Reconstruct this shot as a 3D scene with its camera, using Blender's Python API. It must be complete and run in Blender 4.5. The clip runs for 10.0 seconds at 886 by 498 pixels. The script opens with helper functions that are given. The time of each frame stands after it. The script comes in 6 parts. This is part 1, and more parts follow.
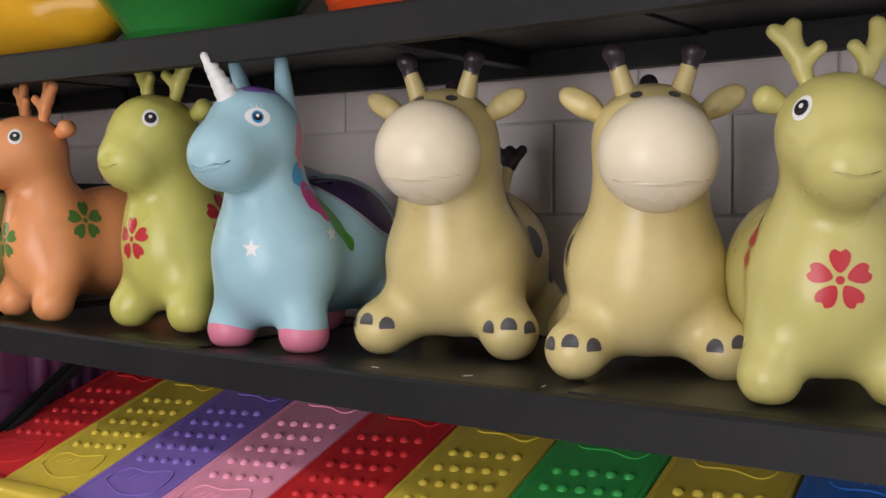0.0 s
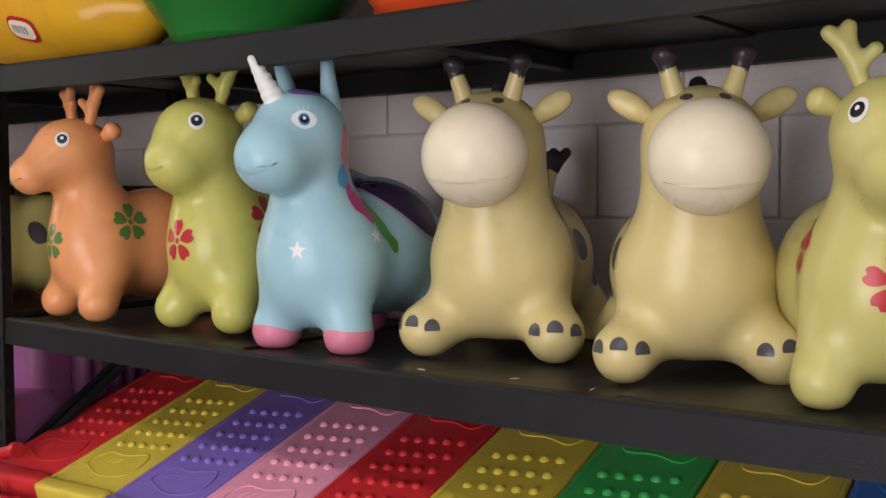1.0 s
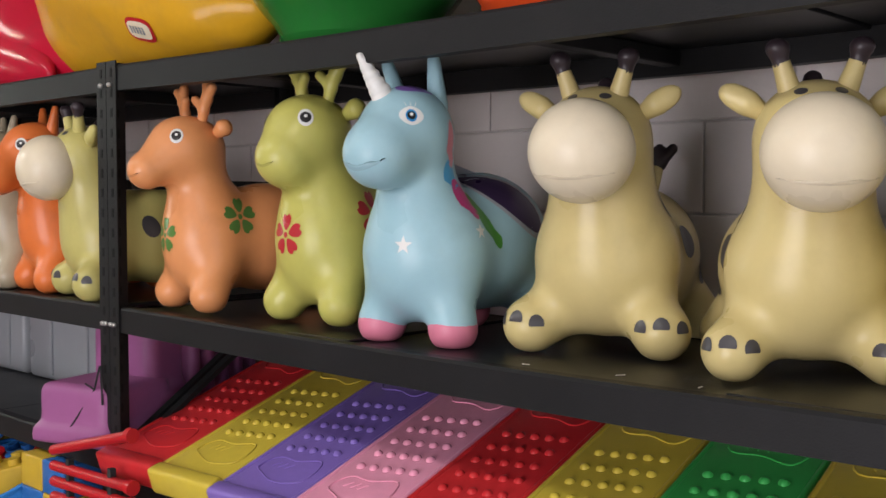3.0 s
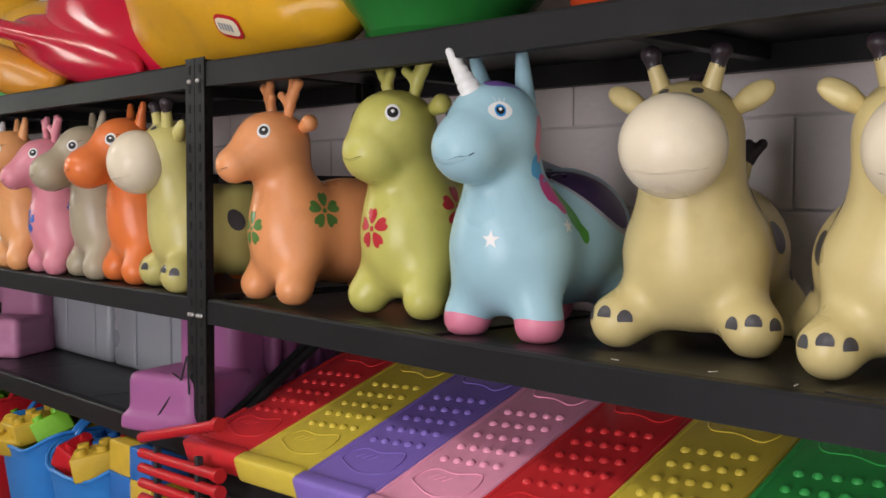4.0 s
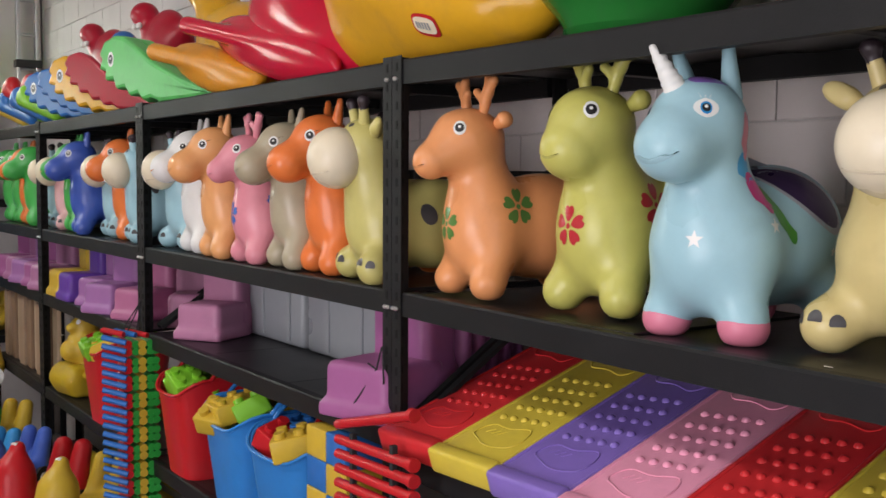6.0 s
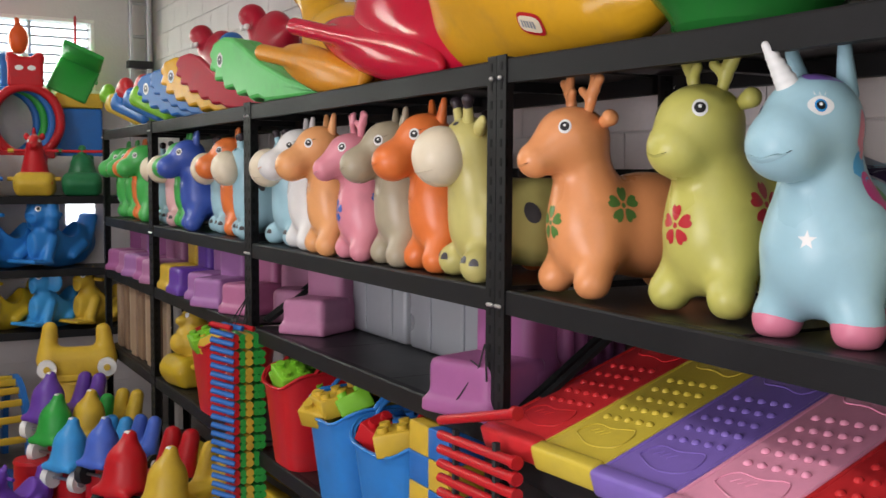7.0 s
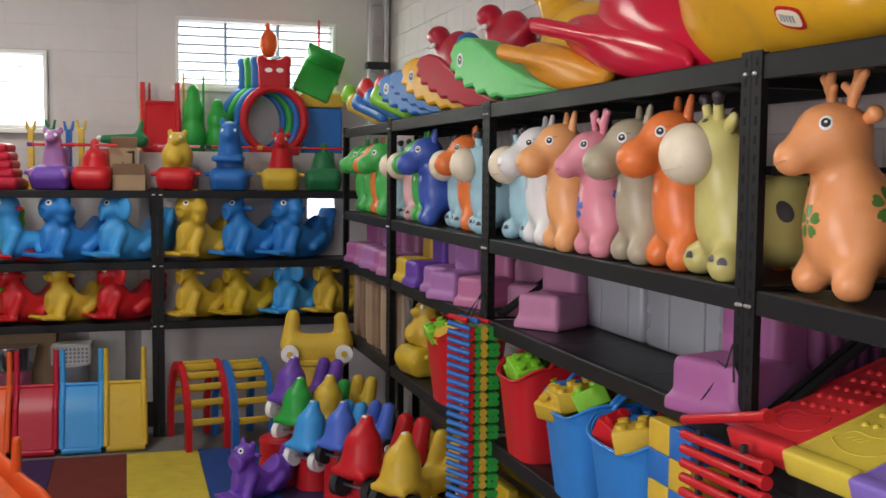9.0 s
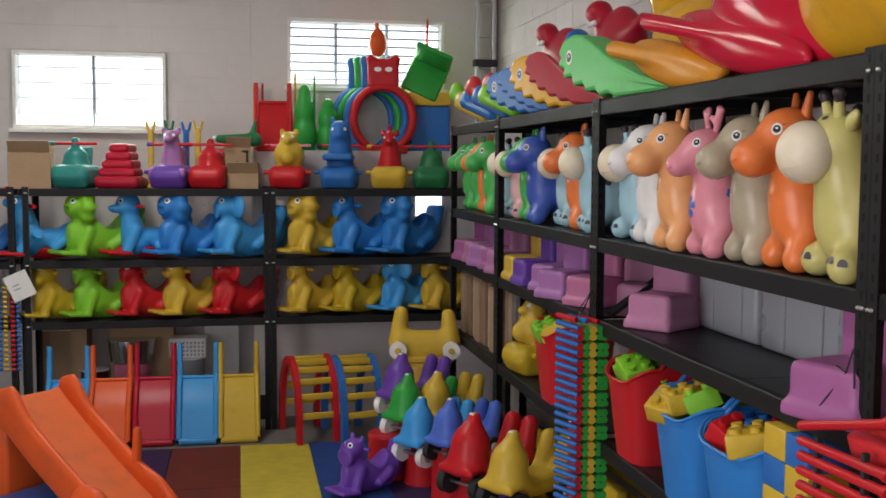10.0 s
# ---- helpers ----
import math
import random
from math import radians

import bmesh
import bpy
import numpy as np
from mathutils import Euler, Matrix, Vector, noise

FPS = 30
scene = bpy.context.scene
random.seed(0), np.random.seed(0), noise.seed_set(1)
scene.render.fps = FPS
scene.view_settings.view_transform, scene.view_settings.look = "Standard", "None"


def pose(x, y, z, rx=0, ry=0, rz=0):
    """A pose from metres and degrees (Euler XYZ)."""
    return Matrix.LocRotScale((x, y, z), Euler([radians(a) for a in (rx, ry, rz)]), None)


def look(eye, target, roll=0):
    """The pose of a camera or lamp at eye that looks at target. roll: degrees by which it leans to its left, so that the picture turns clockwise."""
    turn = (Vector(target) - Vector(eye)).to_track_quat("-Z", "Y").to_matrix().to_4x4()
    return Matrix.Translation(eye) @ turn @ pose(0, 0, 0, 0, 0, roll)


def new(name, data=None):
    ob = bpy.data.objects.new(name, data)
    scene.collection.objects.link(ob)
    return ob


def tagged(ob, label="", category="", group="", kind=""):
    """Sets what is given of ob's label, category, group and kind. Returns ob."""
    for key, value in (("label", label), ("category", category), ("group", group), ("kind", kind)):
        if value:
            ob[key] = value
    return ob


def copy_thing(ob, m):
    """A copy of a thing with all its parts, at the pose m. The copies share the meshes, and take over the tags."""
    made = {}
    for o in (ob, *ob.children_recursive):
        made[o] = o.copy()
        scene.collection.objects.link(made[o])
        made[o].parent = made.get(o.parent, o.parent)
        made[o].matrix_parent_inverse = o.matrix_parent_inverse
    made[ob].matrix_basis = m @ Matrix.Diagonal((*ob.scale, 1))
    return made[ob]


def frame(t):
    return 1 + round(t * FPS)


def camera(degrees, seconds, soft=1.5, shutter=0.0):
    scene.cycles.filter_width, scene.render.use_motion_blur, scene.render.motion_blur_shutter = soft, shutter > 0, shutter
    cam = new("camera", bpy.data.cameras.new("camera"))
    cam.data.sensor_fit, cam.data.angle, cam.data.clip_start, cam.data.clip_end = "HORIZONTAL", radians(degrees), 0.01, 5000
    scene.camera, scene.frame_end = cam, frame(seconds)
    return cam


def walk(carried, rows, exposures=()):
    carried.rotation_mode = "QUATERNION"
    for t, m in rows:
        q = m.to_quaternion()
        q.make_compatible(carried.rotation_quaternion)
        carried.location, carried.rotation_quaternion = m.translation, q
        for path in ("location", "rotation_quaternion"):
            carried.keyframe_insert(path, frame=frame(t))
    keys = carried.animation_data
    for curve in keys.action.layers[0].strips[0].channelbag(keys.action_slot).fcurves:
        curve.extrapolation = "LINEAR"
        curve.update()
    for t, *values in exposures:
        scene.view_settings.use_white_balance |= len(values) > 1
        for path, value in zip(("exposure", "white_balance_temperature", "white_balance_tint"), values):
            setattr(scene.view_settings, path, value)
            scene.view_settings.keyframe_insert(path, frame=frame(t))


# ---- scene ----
# ---------------------------------------------------------------- camera
cam = camera(46.0, 10.0, soft=1.5, shutter=0.25)
# seconds, x, y, z, yaw, pitch, roll
PATH_ROWS = [
    (0.0, 0.5510, -1.3110, 2.0360, 36.245, -2.895, -0.300),
    (0.5, 0.5350, -1.3210, 2.0353, 36.841, -2.779, -0.275),
    (1.0, 0.5280, -1.3290, 2.0350, 37.862, -2.723, -0.200),
    (1.5, 0.5230, -1.3410, 2.0335, 38.763, -2.722, -0.100),
    (2.0, 0.5240, -1.3420, 2.0310, 39.923, -2.522, 0.000),
    (3.5, 0.5110, -1.3650, 2.0297, 44.797, -3.039, 0.125),
    (4.0, 0.4950, -1.3880, 2.0282, 46.562, -3.067, 0.275),
    (4.5, 0.4840, -1.4060, 2.0282, 48.512, -3.067, 0.400),
    (5.0, 0.4860, -1.4220, 2.0340, 50.995, -3.353, 0.425),
    (5.5, 0.4640, -1.4290, 2.0442, 53.371, -3.612, 0.350),
    (7.0, 0.4660, -1.4550, 2.0540, 61.277, -4.013, 0.300),
    (7.5, 0.4730, -1.4800, 2.0605, 63.730, -4.128, 0.275),
    (8.0, 0.4600, -1.4970, 2.0593, 66.726, -4.244, 0.400),
    (8.5, 0.4740, -1.5260, 2.0520, 69.740, -4.013, 0.625),
    (9.0, 0.4780, -1.5480, 2.0520, 73.155, -4.244, 0.575),
    (9.5, 0.4610, -1.5440, 2.0585, 75.978, -4.389, 0.400),
    (10.0, 0.4790, -1.5590, 2.0640, 78.983, -4.503, 0.300),
]
walk(cam, [(t, pose(x, y, z, 90 + pitch, 0, yaw) @ pose(0, 0, 0, 0, 0, roll)) for t, x, y, z, yaw, pitch, roll in PATH_ROWS],
     exposures=[(0.0, -0.02), (2.0, 0.0), (3.5, 0.03), (5.5, 0.06), (7.0, 0.12), (8.0, 0.1), (9.0, 0.0), (10.0, -0.18)])
# ---------------------------------------------------------------- light
world = bpy.data.worlds.new("sky")
scene.world = world
world.use_nodes = True
wn = world.node_tree
sky = wn.nodes.new("ShaderNodeTexSky")
sky.sky_type, sky.sun_disc = 'NISHITA', False
sky.sun_elevation, sky.sun_rotation = radians(50), radians(200)
wn.nodes["Background"].inputs["Strength"].default_value = 0.12
wn.links.new(sky.outputs[0], wn.nodes["Background"].inputs["Color"])
scene.view_settings.exposure = 0.0


def area_lamp(name, m, sx, sy, power, colour):
    data = bpy.data.lights.new(name, 'AREA')
    data.shape, data.size, data.size_y, data.energy, data.color = 'RECTANGLE', sx, sy, power, colour
    ob = new(name, data)
    ob.matrix_world = m
    return ob


# daylight through the wide roller door behind the walker, and through the high windows
area_lamp("door_daylight", look((3.35, -2.1, 1.8), (-4.0, -1.3, 1.4)), 4.6, 3.2, 44, (1.0, 0.94, 0.97))
# added frontal light at an unseen, assumed side opening, to brighten the shelf front
area_lamp("added_front_light", look((-0.2, -6.12, 1.6), (-0.2, 0.0, 1.6)), 3.2, 3.0, 200, (1.0, 0.935, 0.98))
area_lamp("window_daylight", look((-8.5, -0.48, 3.02), (-4.0, -0.8, 1.2)), 1.25, 0.5, 18, (0.92, 1.0, 0.86))
area_lamp("window_daylight", look((-8.5, -2.75, 2.67), (-4.0, -2.2, 1.0)), 1.15, 0.58, 18, (0.92, 1.0, 0.86))
# overhead fill lamps, added without fixtures; the far one lifts the end wall
for lx, power in ((-6.0, 62), (-2.6, 27), (0.6, 27)):
    area_lamp("overhead_fill", look((lx, -2.6, 4.05), (lx, -2.6, 0)), 1.5, 0.25, power, (1.0, 0.99, 0.93))

# ---------------------------------------------------------------- materials
MATS = {}


def mat(name, colour, rough=0.4, metal=0.0, vary=0.08, scale=6.0, bump=0.0, bump_scale=60.0, spec=0.5, coat=0.0, dirt=None, dirt_amount=0.0, trans=0.0, emit=0.0, ior=1.45):
    """A plain procedural surface: base colour varied at two scales, worn gloss, fine relief, optional dirt."""
    if name in MATS:
        return MATS[name]
    m = bpy.data.materials.new(name)
    m.use_nodes = True
    t = m.node_tree
    n, k = t.nodes, t.links
    b = n["Principled BSDF"]
    tc = n.new("ShaderNodeTexCoord")
    big = n.new("ShaderNodeTexNoise")
    big.inputs["Scale"].default_value, big.inputs["Detail"].default_value = scale, 4.0
    k.new(tc.outputs["Object"], big.inputs["Vector"])
    small = n.new("ShaderNodeTexNoise")
    small.inputs["Scale"].default_value, small.inputs["Detail"].default_value = scale * 14, 3.0
    k.new(tc.outputs["Object"], small.inputs["Vector"])
    add = n.new("ShaderNodeMath")
    add.operation = 'MULTIPLY_ADD'
    add.inputs[1].default_value = 0.35
    k.new(small.outputs[0], add.inputs[0])
    k.new(big.outputs[0], add.inputs[2])
    ramp = n.new("ShaderNodeMapRange")
    ramp.inputs["From Min"].default_value, ramp.inputs["From Max"].default_value = 0.35, 1.0
    ramp.inputs["To Min"].default_value, ramp.inputs["To Max"].default_value = 1.0 - vary, 1.0 + vary
    k.new(add.outputs[0], ramp.inputs["Value"])
    mul = n.new("ShaderNodeVectorMath")
    mul.operation = 'SCALE'
    mul.inputs[0].default_value = colour
    k.new(ramp.outputs[0], mul.inputs["Scale"])
    col = mul.outputs[0]
    if dirt:
        mix = n.new("ShaderNodeMix")
        mix.data_type = 'RGBA'
        dn = n.new("ShaderNodeTexNoise")
        dn.inputs["Scale"].default_value, dn.inputs["Detail"].default_value = scale * 2.3, 7.0
        k.new(tc.outputs["Object"], dn.inputs["Vector"])
        dr = n.new("ShaderNodeMapRange")
        dr.inputs["From Min"].default_value, dr.inputs["From Max"].default_value = 0.52, 0.75
        dr.inputs["To Max"].default_value = dirt_amount
        k.new(dn.outputs[0], dr.inputs["Value"])
        k.new(dr.outputs[0], mix.inputs["Factor"])
        k.new(col, mix.inputs[6])
        mix.inputs[7].default_value = (*dirt, 1)
        col = mix.outputs[2]
    k.new(col, b.inputs["Base Color"])
    rr = n.new("ShaderNodeMapRange")
    rr.inputs["To Min"].default_value, rr.inputs["To Max"].default_value = max(rough - 0.08, 0.02), min(rough + 0.1, 1.0)
    k.new(big.outputs[0], rr.inputs["Value"])
    k.new(rr.outputs[0], b.inputs["Roughness"])
    b.inputs["Metallic"].default_value = metal
    b.inputs["Specular IOR Level"].default_value = spec
    b.inputs["Coat Weight"].default_value = coat
    b.inputs["Transmission Weight"].default_value = trans
    b.inputs["IOR"].default_value = ior
    if emit:
        b.inputs["Emission Color"].default_value = (*colour, 1)
        b.inputs["Emission Strength"].default_value = emit
    if bump:
        bt = n.new("ShaderNodeTexNoise")
        bt.inputs["Scale"].default_value, bt.inputs["Detail"].default_value = bump_scale, 3.0
        k.new(tc.outputs["Object"], bt.inputs["Vector"])
        bn = n.new("ShaderNodeBump")
        bn.inputs["Strength"].default_value, bn.inputs["Distance"].default_value = bump, 0.004
        k.new(bt.outputs[0], bn.inputs["Height"])
        k.new(bn.outputs[0], b.inputs["Normal"])
    MATS[name] = m
    return m


def vinyl(name, colour, rough=0.29):
    return mat("vinyl_" + name, colour, rough, vary=0.05, scale=5, bump=0.06, bump_scale=40, dirt=tuple(c * 0.72 for c in colour), dirt_amount=0.35)


def plastic(name, colour, rough=0.42):
    return mat("plastic_" + name, colour, rough - 0.08, vary=0.07, scale=4, bump=0.08, bump_scale=90, spec=0.3, dirt=tuple(0.6 * c + 0.03 for c in colour), dirt_amount=0.4)


STEEL_BLACK = mat("black_powder_coat", (0.011, 0.011, 0.012), 0.5, spec=0.26, vary=0.25, scale=3, bump=0.15, bump_scale=300, dirt=(0.03, 0.028, 0.026), dirt_amount=0.2)
DECK_BLACK = mat("black_deck", (0.010, 0.010, 0.011), 0.38, spec=0.35, vary=0.3, scale=2.5, bump=0.1, bump_scale=120, dirt=(0.06, 0.055, 0.05), dirt_amount=0.3)
HOLE_BLACK = mat("hole_black", (0.004, 0.004, 0.004), 0.9)
BOLT = mat("bolt_zinc", (0.75, 0.74, 0.72), 0.3, metal=0.8)
WALL_WHITE = mat("white_block_paint", (0.60, 0.555, 0.545), 0.55, vary=0.06, scale=1.2, bump=0.5, bump_scale=45, dirt=(0.46, 0.42, 0.40), dirt_amount=0.35)
JOINT = mat("painted_joint", (0.53, 0.51, 0.50), 0.7, vary=0.1, bump=0.4)
CEIL = mat("ceiling_white", (0.72, 0.71, 0.69), 0.7, vary=0.05, scale=1)
CONCRETE = mat("concrete_floor", (0.17, 0.16, 0.15), 0.55, vary=0.25, scale=1.5, bump=0.2, dirt=(0.08, 0.075, 0.07), dirt_amount=0.6)
PUPIL = mat("eye_black", (0.012, 0.011, 0.012), 0.3)
EYE_WHITE = mat("eye_white", (0.82, 0.82, 0.80), 0.35, vary=0.03)
EYE_BLUE = mat("eye_blue", (0.03, 0.28, 0.62), 0.35, vary=0.03)
PURPLE = (0.13, 0.07, 0.35)
RED_P, YEL_P, BLU_P, GRN_P = plastic("red", (0.50, 0.014, 0.02)), plastic("yellow", (0.58, 0.385, 0.04)), plastic("blue", (0.025, 0.14, 0.44)), plastic("green", (0.03, 0.32, 0.05))
ORG_P, PUR_P, PNK_P, LIME_P = plastic("orange", (0.70, 0.10, 0.02)), plastic("purple", (0.13, 0.05, 0.33)), plastic("pink", (0.72, 0.22, 0.36)), plastic("lime", (0.20, 0.50, 0.03))
SKY_P, TEAL_P, DGRN_P, LILAC_P = plastic("sky_blue", (0.05, 0.30, 0.66)), plastic("teal", (0.03, 0.22, 0.20)), plastic("dark_green", (0.02, 0.16, 0.06)), plastic("lilac", (0.34, 0.15, 0.36))
MAUVE_P, CRIM_P, WHT_P, MOSS_P = plastic("mauve", (0.38, 0.16, 0.30)), plastic("crimson", (0.42, 0.008, 0.03)), plastic("white", (0.78, 0.77, 0.74)), plastic("mustard", (0.48, 0.33, 0.02))
GREY_P = plastic("grey", (0.28, 0.30, 0.33))
CARD = mat("cardboard", (0.36, 0.24, 0.14), 0.8, vary=0.1, scale=8, bump=0.2)
WOOD = mat("plywood", (0.38, 0.25, 0.15), 0.6, vary=0.2, scale=5, bump=0.2)
RUBBER = mat("tyre_rubber", (0.02, 0.02, 0.022), 0.7, vary=0.2)
CHROME = mat("polished_steel", (0.6, 0.6, 0.62), 0.18, metal=1.0)
ALU = mat("aluminium", (0.55, 0.56, 0.57), 0.35, metal=1.0, vary=0.1)


# ---------------------------------------------------------------- mesh helpers
def part(name, bm, material, parent=None, label="", smooth=False):
    me = bpy.data.meshes.new(name)
    if isinstance(bm, tuple):
        me.from_pydata(*bm)
    else:
        bm.to_mesh(me)
        bm.free()
    me.materials.append(material)
    if smooth:
        me.polygons.foreach_set("use_smooth", [True] * len(me.polygons))
        me.set_sharp_from_angle(angle=radians(50))
    ob = new(name, me)
    if parent:
        ob.parent = parent
    if label:
        ob["label"] = label
    return ob


def thing(name, m, label, category, group="", kind=""):
    ob = new(name)
    ob.empty_display_size = 0.05
    ob.matrix_world = m
    return tagged(ob, label, category, group, kind)


def box(bm, x0, x1, y0, y1, z0, z1, bevel=0.0, m=None):
    g = bmesh.ops.create_cube(bm, size=1.0)
    vs = g["verts"]
    for v in vs:
        v.co = Vector(((x0 + x1) / 2 + v.co.x * (x1 - x0), (y0 + y1) / 2 + v.co.y * (y1 - y0), (z0 + z1) / 2 + v.co.z * (z1 - z0)))
    if m:
        bmesh.ops.transform(bm, matrix=m, verts=vs)
    if bevel:
        es = list({e for v in vs for e in v.link_edges})
        bmesh.ops.bevel(bm, geom=es, offset=bevel, segments=2, affect='EDGES', profile=0.5)
    return bm


def B(x0, x1, y0, y1, z0, z1, bevel=0.0, m=None):
    return box(bmesh.new(), x0, x1, y0, y1, z0, z1, bevel, m)


def rod(bm, a, b, r0, r1=None, seg=12, cap=True):
    """A round bar from a to b."""
    a, b = Vector(a), Vector(b)
    r1 = r0 if r1 is None else r1
    m = Matrix.Translation((a + b) / 2) @ (b - a).to_track_quat('Z', 'Y').to_matrix().to_4x4()
    bmesh.ops.create_cone(bm, cap_ends=cap, segments=seg, radius1=r0, radius2=r1, depth=(b - a).length, matrix=m)
    return bm


def R(a, b, r0, r1=None, seg=12):
    return rod(bmesh.new(), a, b, r0, r1, seg)


def tube(bm, pts, r, seg=6, closed=False):
    """A round bar bent along the points."""
    n, rings = len(pts), []
    for i, c in enumerate(pts):
        a, b = (pts[i - 1], pts[(i + 1) % n]) if closed else (pts[max(i - 1, 0)], pts[min(i + 1, n - 1)])
        d = (b - a).normalized()
        e = d.orthogonal().normalized() if abs(d.z) > 0.95 else d.cross(Vector((0, 0, 1))).normalized()
        f = d.cross(e)
        rings.append([bm.verts.new(c + e * r * math.cos(u) + f * r * math.sin(u)) for u in (2 * math.pi * k / seg for k in range(seg))])
    for i in range(n if closed else n - 1):
        g, h = rings[i], rings[(i + 1) % n]
        for k in range(seg):
            bm.faces.new((g[k], g[(k + 1) % seg], h[(k + 1) % seg], h[k]))
    if not closed:
        bm.faces.new(rings[0][::-1])
        bm.faces.new(rings[-1])
    bmesh.ops.recalc_face_normals(bm, faces=bm.faces)
    return bm


def ball(bm, c, r, seg=14):
    r = r if isinstance(r, tuple) else (r, r, r)
    bmesh.ops.create_uvsphere(bm, u_segments=seg, v_segments=max(6, seg * 2 // 3), radius=1.0, matrix=Matrix.Translation(c) @ Matrix.Diagonal((*r, 1)))
    return bm


def profile(pts, y0, y1, bevel=0.0):
    """A side outline in x and z, given depth along y."""
    bm = bmesh.new()
    lo = [bm.verts.new((x, y0, z)) for x, z in pts]
    f = bm.faces.new(lo)
    g = bmesh.ops.extrude_face_region(bm, geom=[f])
    bmesh.ops.translate(bm, vec=(0, y1 - y0, 0), verts=[v for v in g["geom"] if isinstance(v, bmesh.types.BMVert)])
    bmesh.ops.recalc_face_normals(bm, faces=bm.faces)
    if bevel:
        bmesh.ops.bevel(bm, geom=list(bm.edges), offset=bevel, segments=2, affect='EDGES', profile=0.5)
    return bm


# soft forms: distances to simple solids, blended, then skinned by surface nets
def ell(c, r, rot=None):
    return ("e", c, r, rot)


def cap(a, b, r0, r1=None):
    return ("c", a, b, r0, r0 if r1 is None else r1)


def rbox(c, h, r, rot=None):
    return ("b", c, h, r, rot)


def _dist(P, s):
    if s[0] == "e" or s[0] == "b":
        q = P - np.array(s[1])
        rot = s[3] if s[0] == "e" else s[4]
        if rot is not None:
            q = q @ np.array(Euler([radians(a) for a in rot]).to_matrix())
        if s[0] == "e":
            r = np.array(s[2])
            k0 = np.sqrt(((q / r) ** 2).sum(-1))
            k1 = np.sqrt(((q / r ** 2) ** 2).sum(-1)) + 1e-9
            return k0 * (k0 - 1) / k1
        w = np.abs(q) - (np.array(s[2]) - s[3])
        return np.sqrt((np.maximum(w, 0) ** 2).sum(-1)) + np.minimum(w.max(-1), 0) - s[3]
    a, b = np.array(s[1], float), np.array(s[2], float)
    ab = b - a
    h = np.clip(((P - a) @ ab) / (ab @ ab), 0, 1)
    return np.sqrt(((P - a - h[..., None] * ab) ** 2).sum(-1)) - (s[3] + h * (s[4] - s[3]))


def _bounds(s):
    if s[0] == "c":
        r = max(s[3], s[4])
        return np.minimum(s[1], s[2]) - r, np.maximum(s[1], s[2]) + r
    r = np.array(s[2]) if (s[3] if s[0] == "e" else s[4]) is None else np.full(3, np.linalg.norm(s[2]))
    return np.array(s[1]) - r, np.array(s[1]) + r


def blob(solids, h, k=0.02, cut=(), flat=None):
    """Vertices and faces of a smooth union of solids at grid step h; cut: solids taken away; flat: height below which all is cut."""
    bb = [_bounds(s) for s in solids]
    lo = np.min([b[0] for b in bb], 0) - 2.5 * h - k / 2
    hi = np.max([b[1] for b in bb], 0) + 2.5 * h + k / 2
    n = np.ceil((hi - lo) / h).astype(int) + 1
    P = np.stack(np.meshgrid(*[lo[i] + h * np.arange(n[i]) for i in range(3)], indexing="ij"), -1)
    d = None
    for s in solids:
        e = _dist(P, s)
        if d is None:
            d = e
        else:
            w = np.maximum(k - np.abs(d - e), 0) / k
            d = np.minimum(d, e) - w * w * k * 0.25
    for s in cut:
        e = -_dist(P, s)
        w = np.maximum(k * 0.5 - np.abs(d - e), 0) / (k * 0.5)
        d = np.maximum(d, e) + w * w * k * 0.125
    if flat is not None:
        e = flat - P[..., 2]
        w = np.maximum(0.01 - np.abs(d - e), 0) / 0.01
        d = np.maximum(d, e) + w * w * 0.0025
    ins = d < 0
    acc = np.zeros((*(n - 1), 3))
    cnt = np.zeros(n - 1)
    for ax in range(3):
        o = [a for a in range(3) if a != ax]
        sl0 = [slice(None)] * 3
        sl1 = [slice(None)] * 3
        sl0[ax], sl1[ax] = slice(0, -1), slice(1, None)
        d0, d1 = d[tuple(sl0)], d[tuple(sl1)]
        cr = (d0 < 0) != (d1 < 0)
        tt = np.where(cr, d0 / np.where(d0 == d1, 1, d0 - d1), 0)
        pos = P[tuple(sl0)].copy()
        pos[..., ax] += tt * h
        pos *= cr[..., None]
        for i in (0, 1):
            for j in (0, 1):
                s = [slice(None)] * 3
                s[o[0]] = slice(i, i + n[o[0]] - 1)
                s[o[1]] = slice(j, j + n[o[1]] - 1)
                acc += pos[tuple(s)]
                cnt += cr[tuple(s)]
    act = cnt > 0
    idx = np.full(act.shape, -1)
    idx[act] = np.arange(act.sum())
    verts = acc[act] / cnt[act][:, None]
    faces = []
    for ax in range(3):
        o = [(ax + 1) % 3, (ax + 2) % 3]
        sl0 = [slice(1, -1)] * 3
        sl1 = [slice(1, -1)] * 3
        sl0[ax], sl1[ax] = slice(0, -1), slice(1, None)
        a, b = ins[tuple(sl0)], ins[tuple(sl1)]
        for sgn in (0, 1):
            w = np.argwhere(a & ~b if sgn == 0 else ~a & b)
            if not len(w):
                continue
            w = w.copy()
            w[:, o[0]] += 1
            w[:, o[1]] += 1
            q = []
            for da, db in ((1, 1), (0, 1), (0, 0), (1, 0)):
                c = w.copy()
                c[:, o[0]] -= da
                c[:, o[1]] -= db
                q.append(idx[c[:, 0], c[:, 1], c[:, 2]])
            q = np.stack(q if sgn == 0 else q[::-1], 1)
            faces.append(q)
    faces = np.concatenate(faces)
    return verts.tolist(), [], faces.tolist()


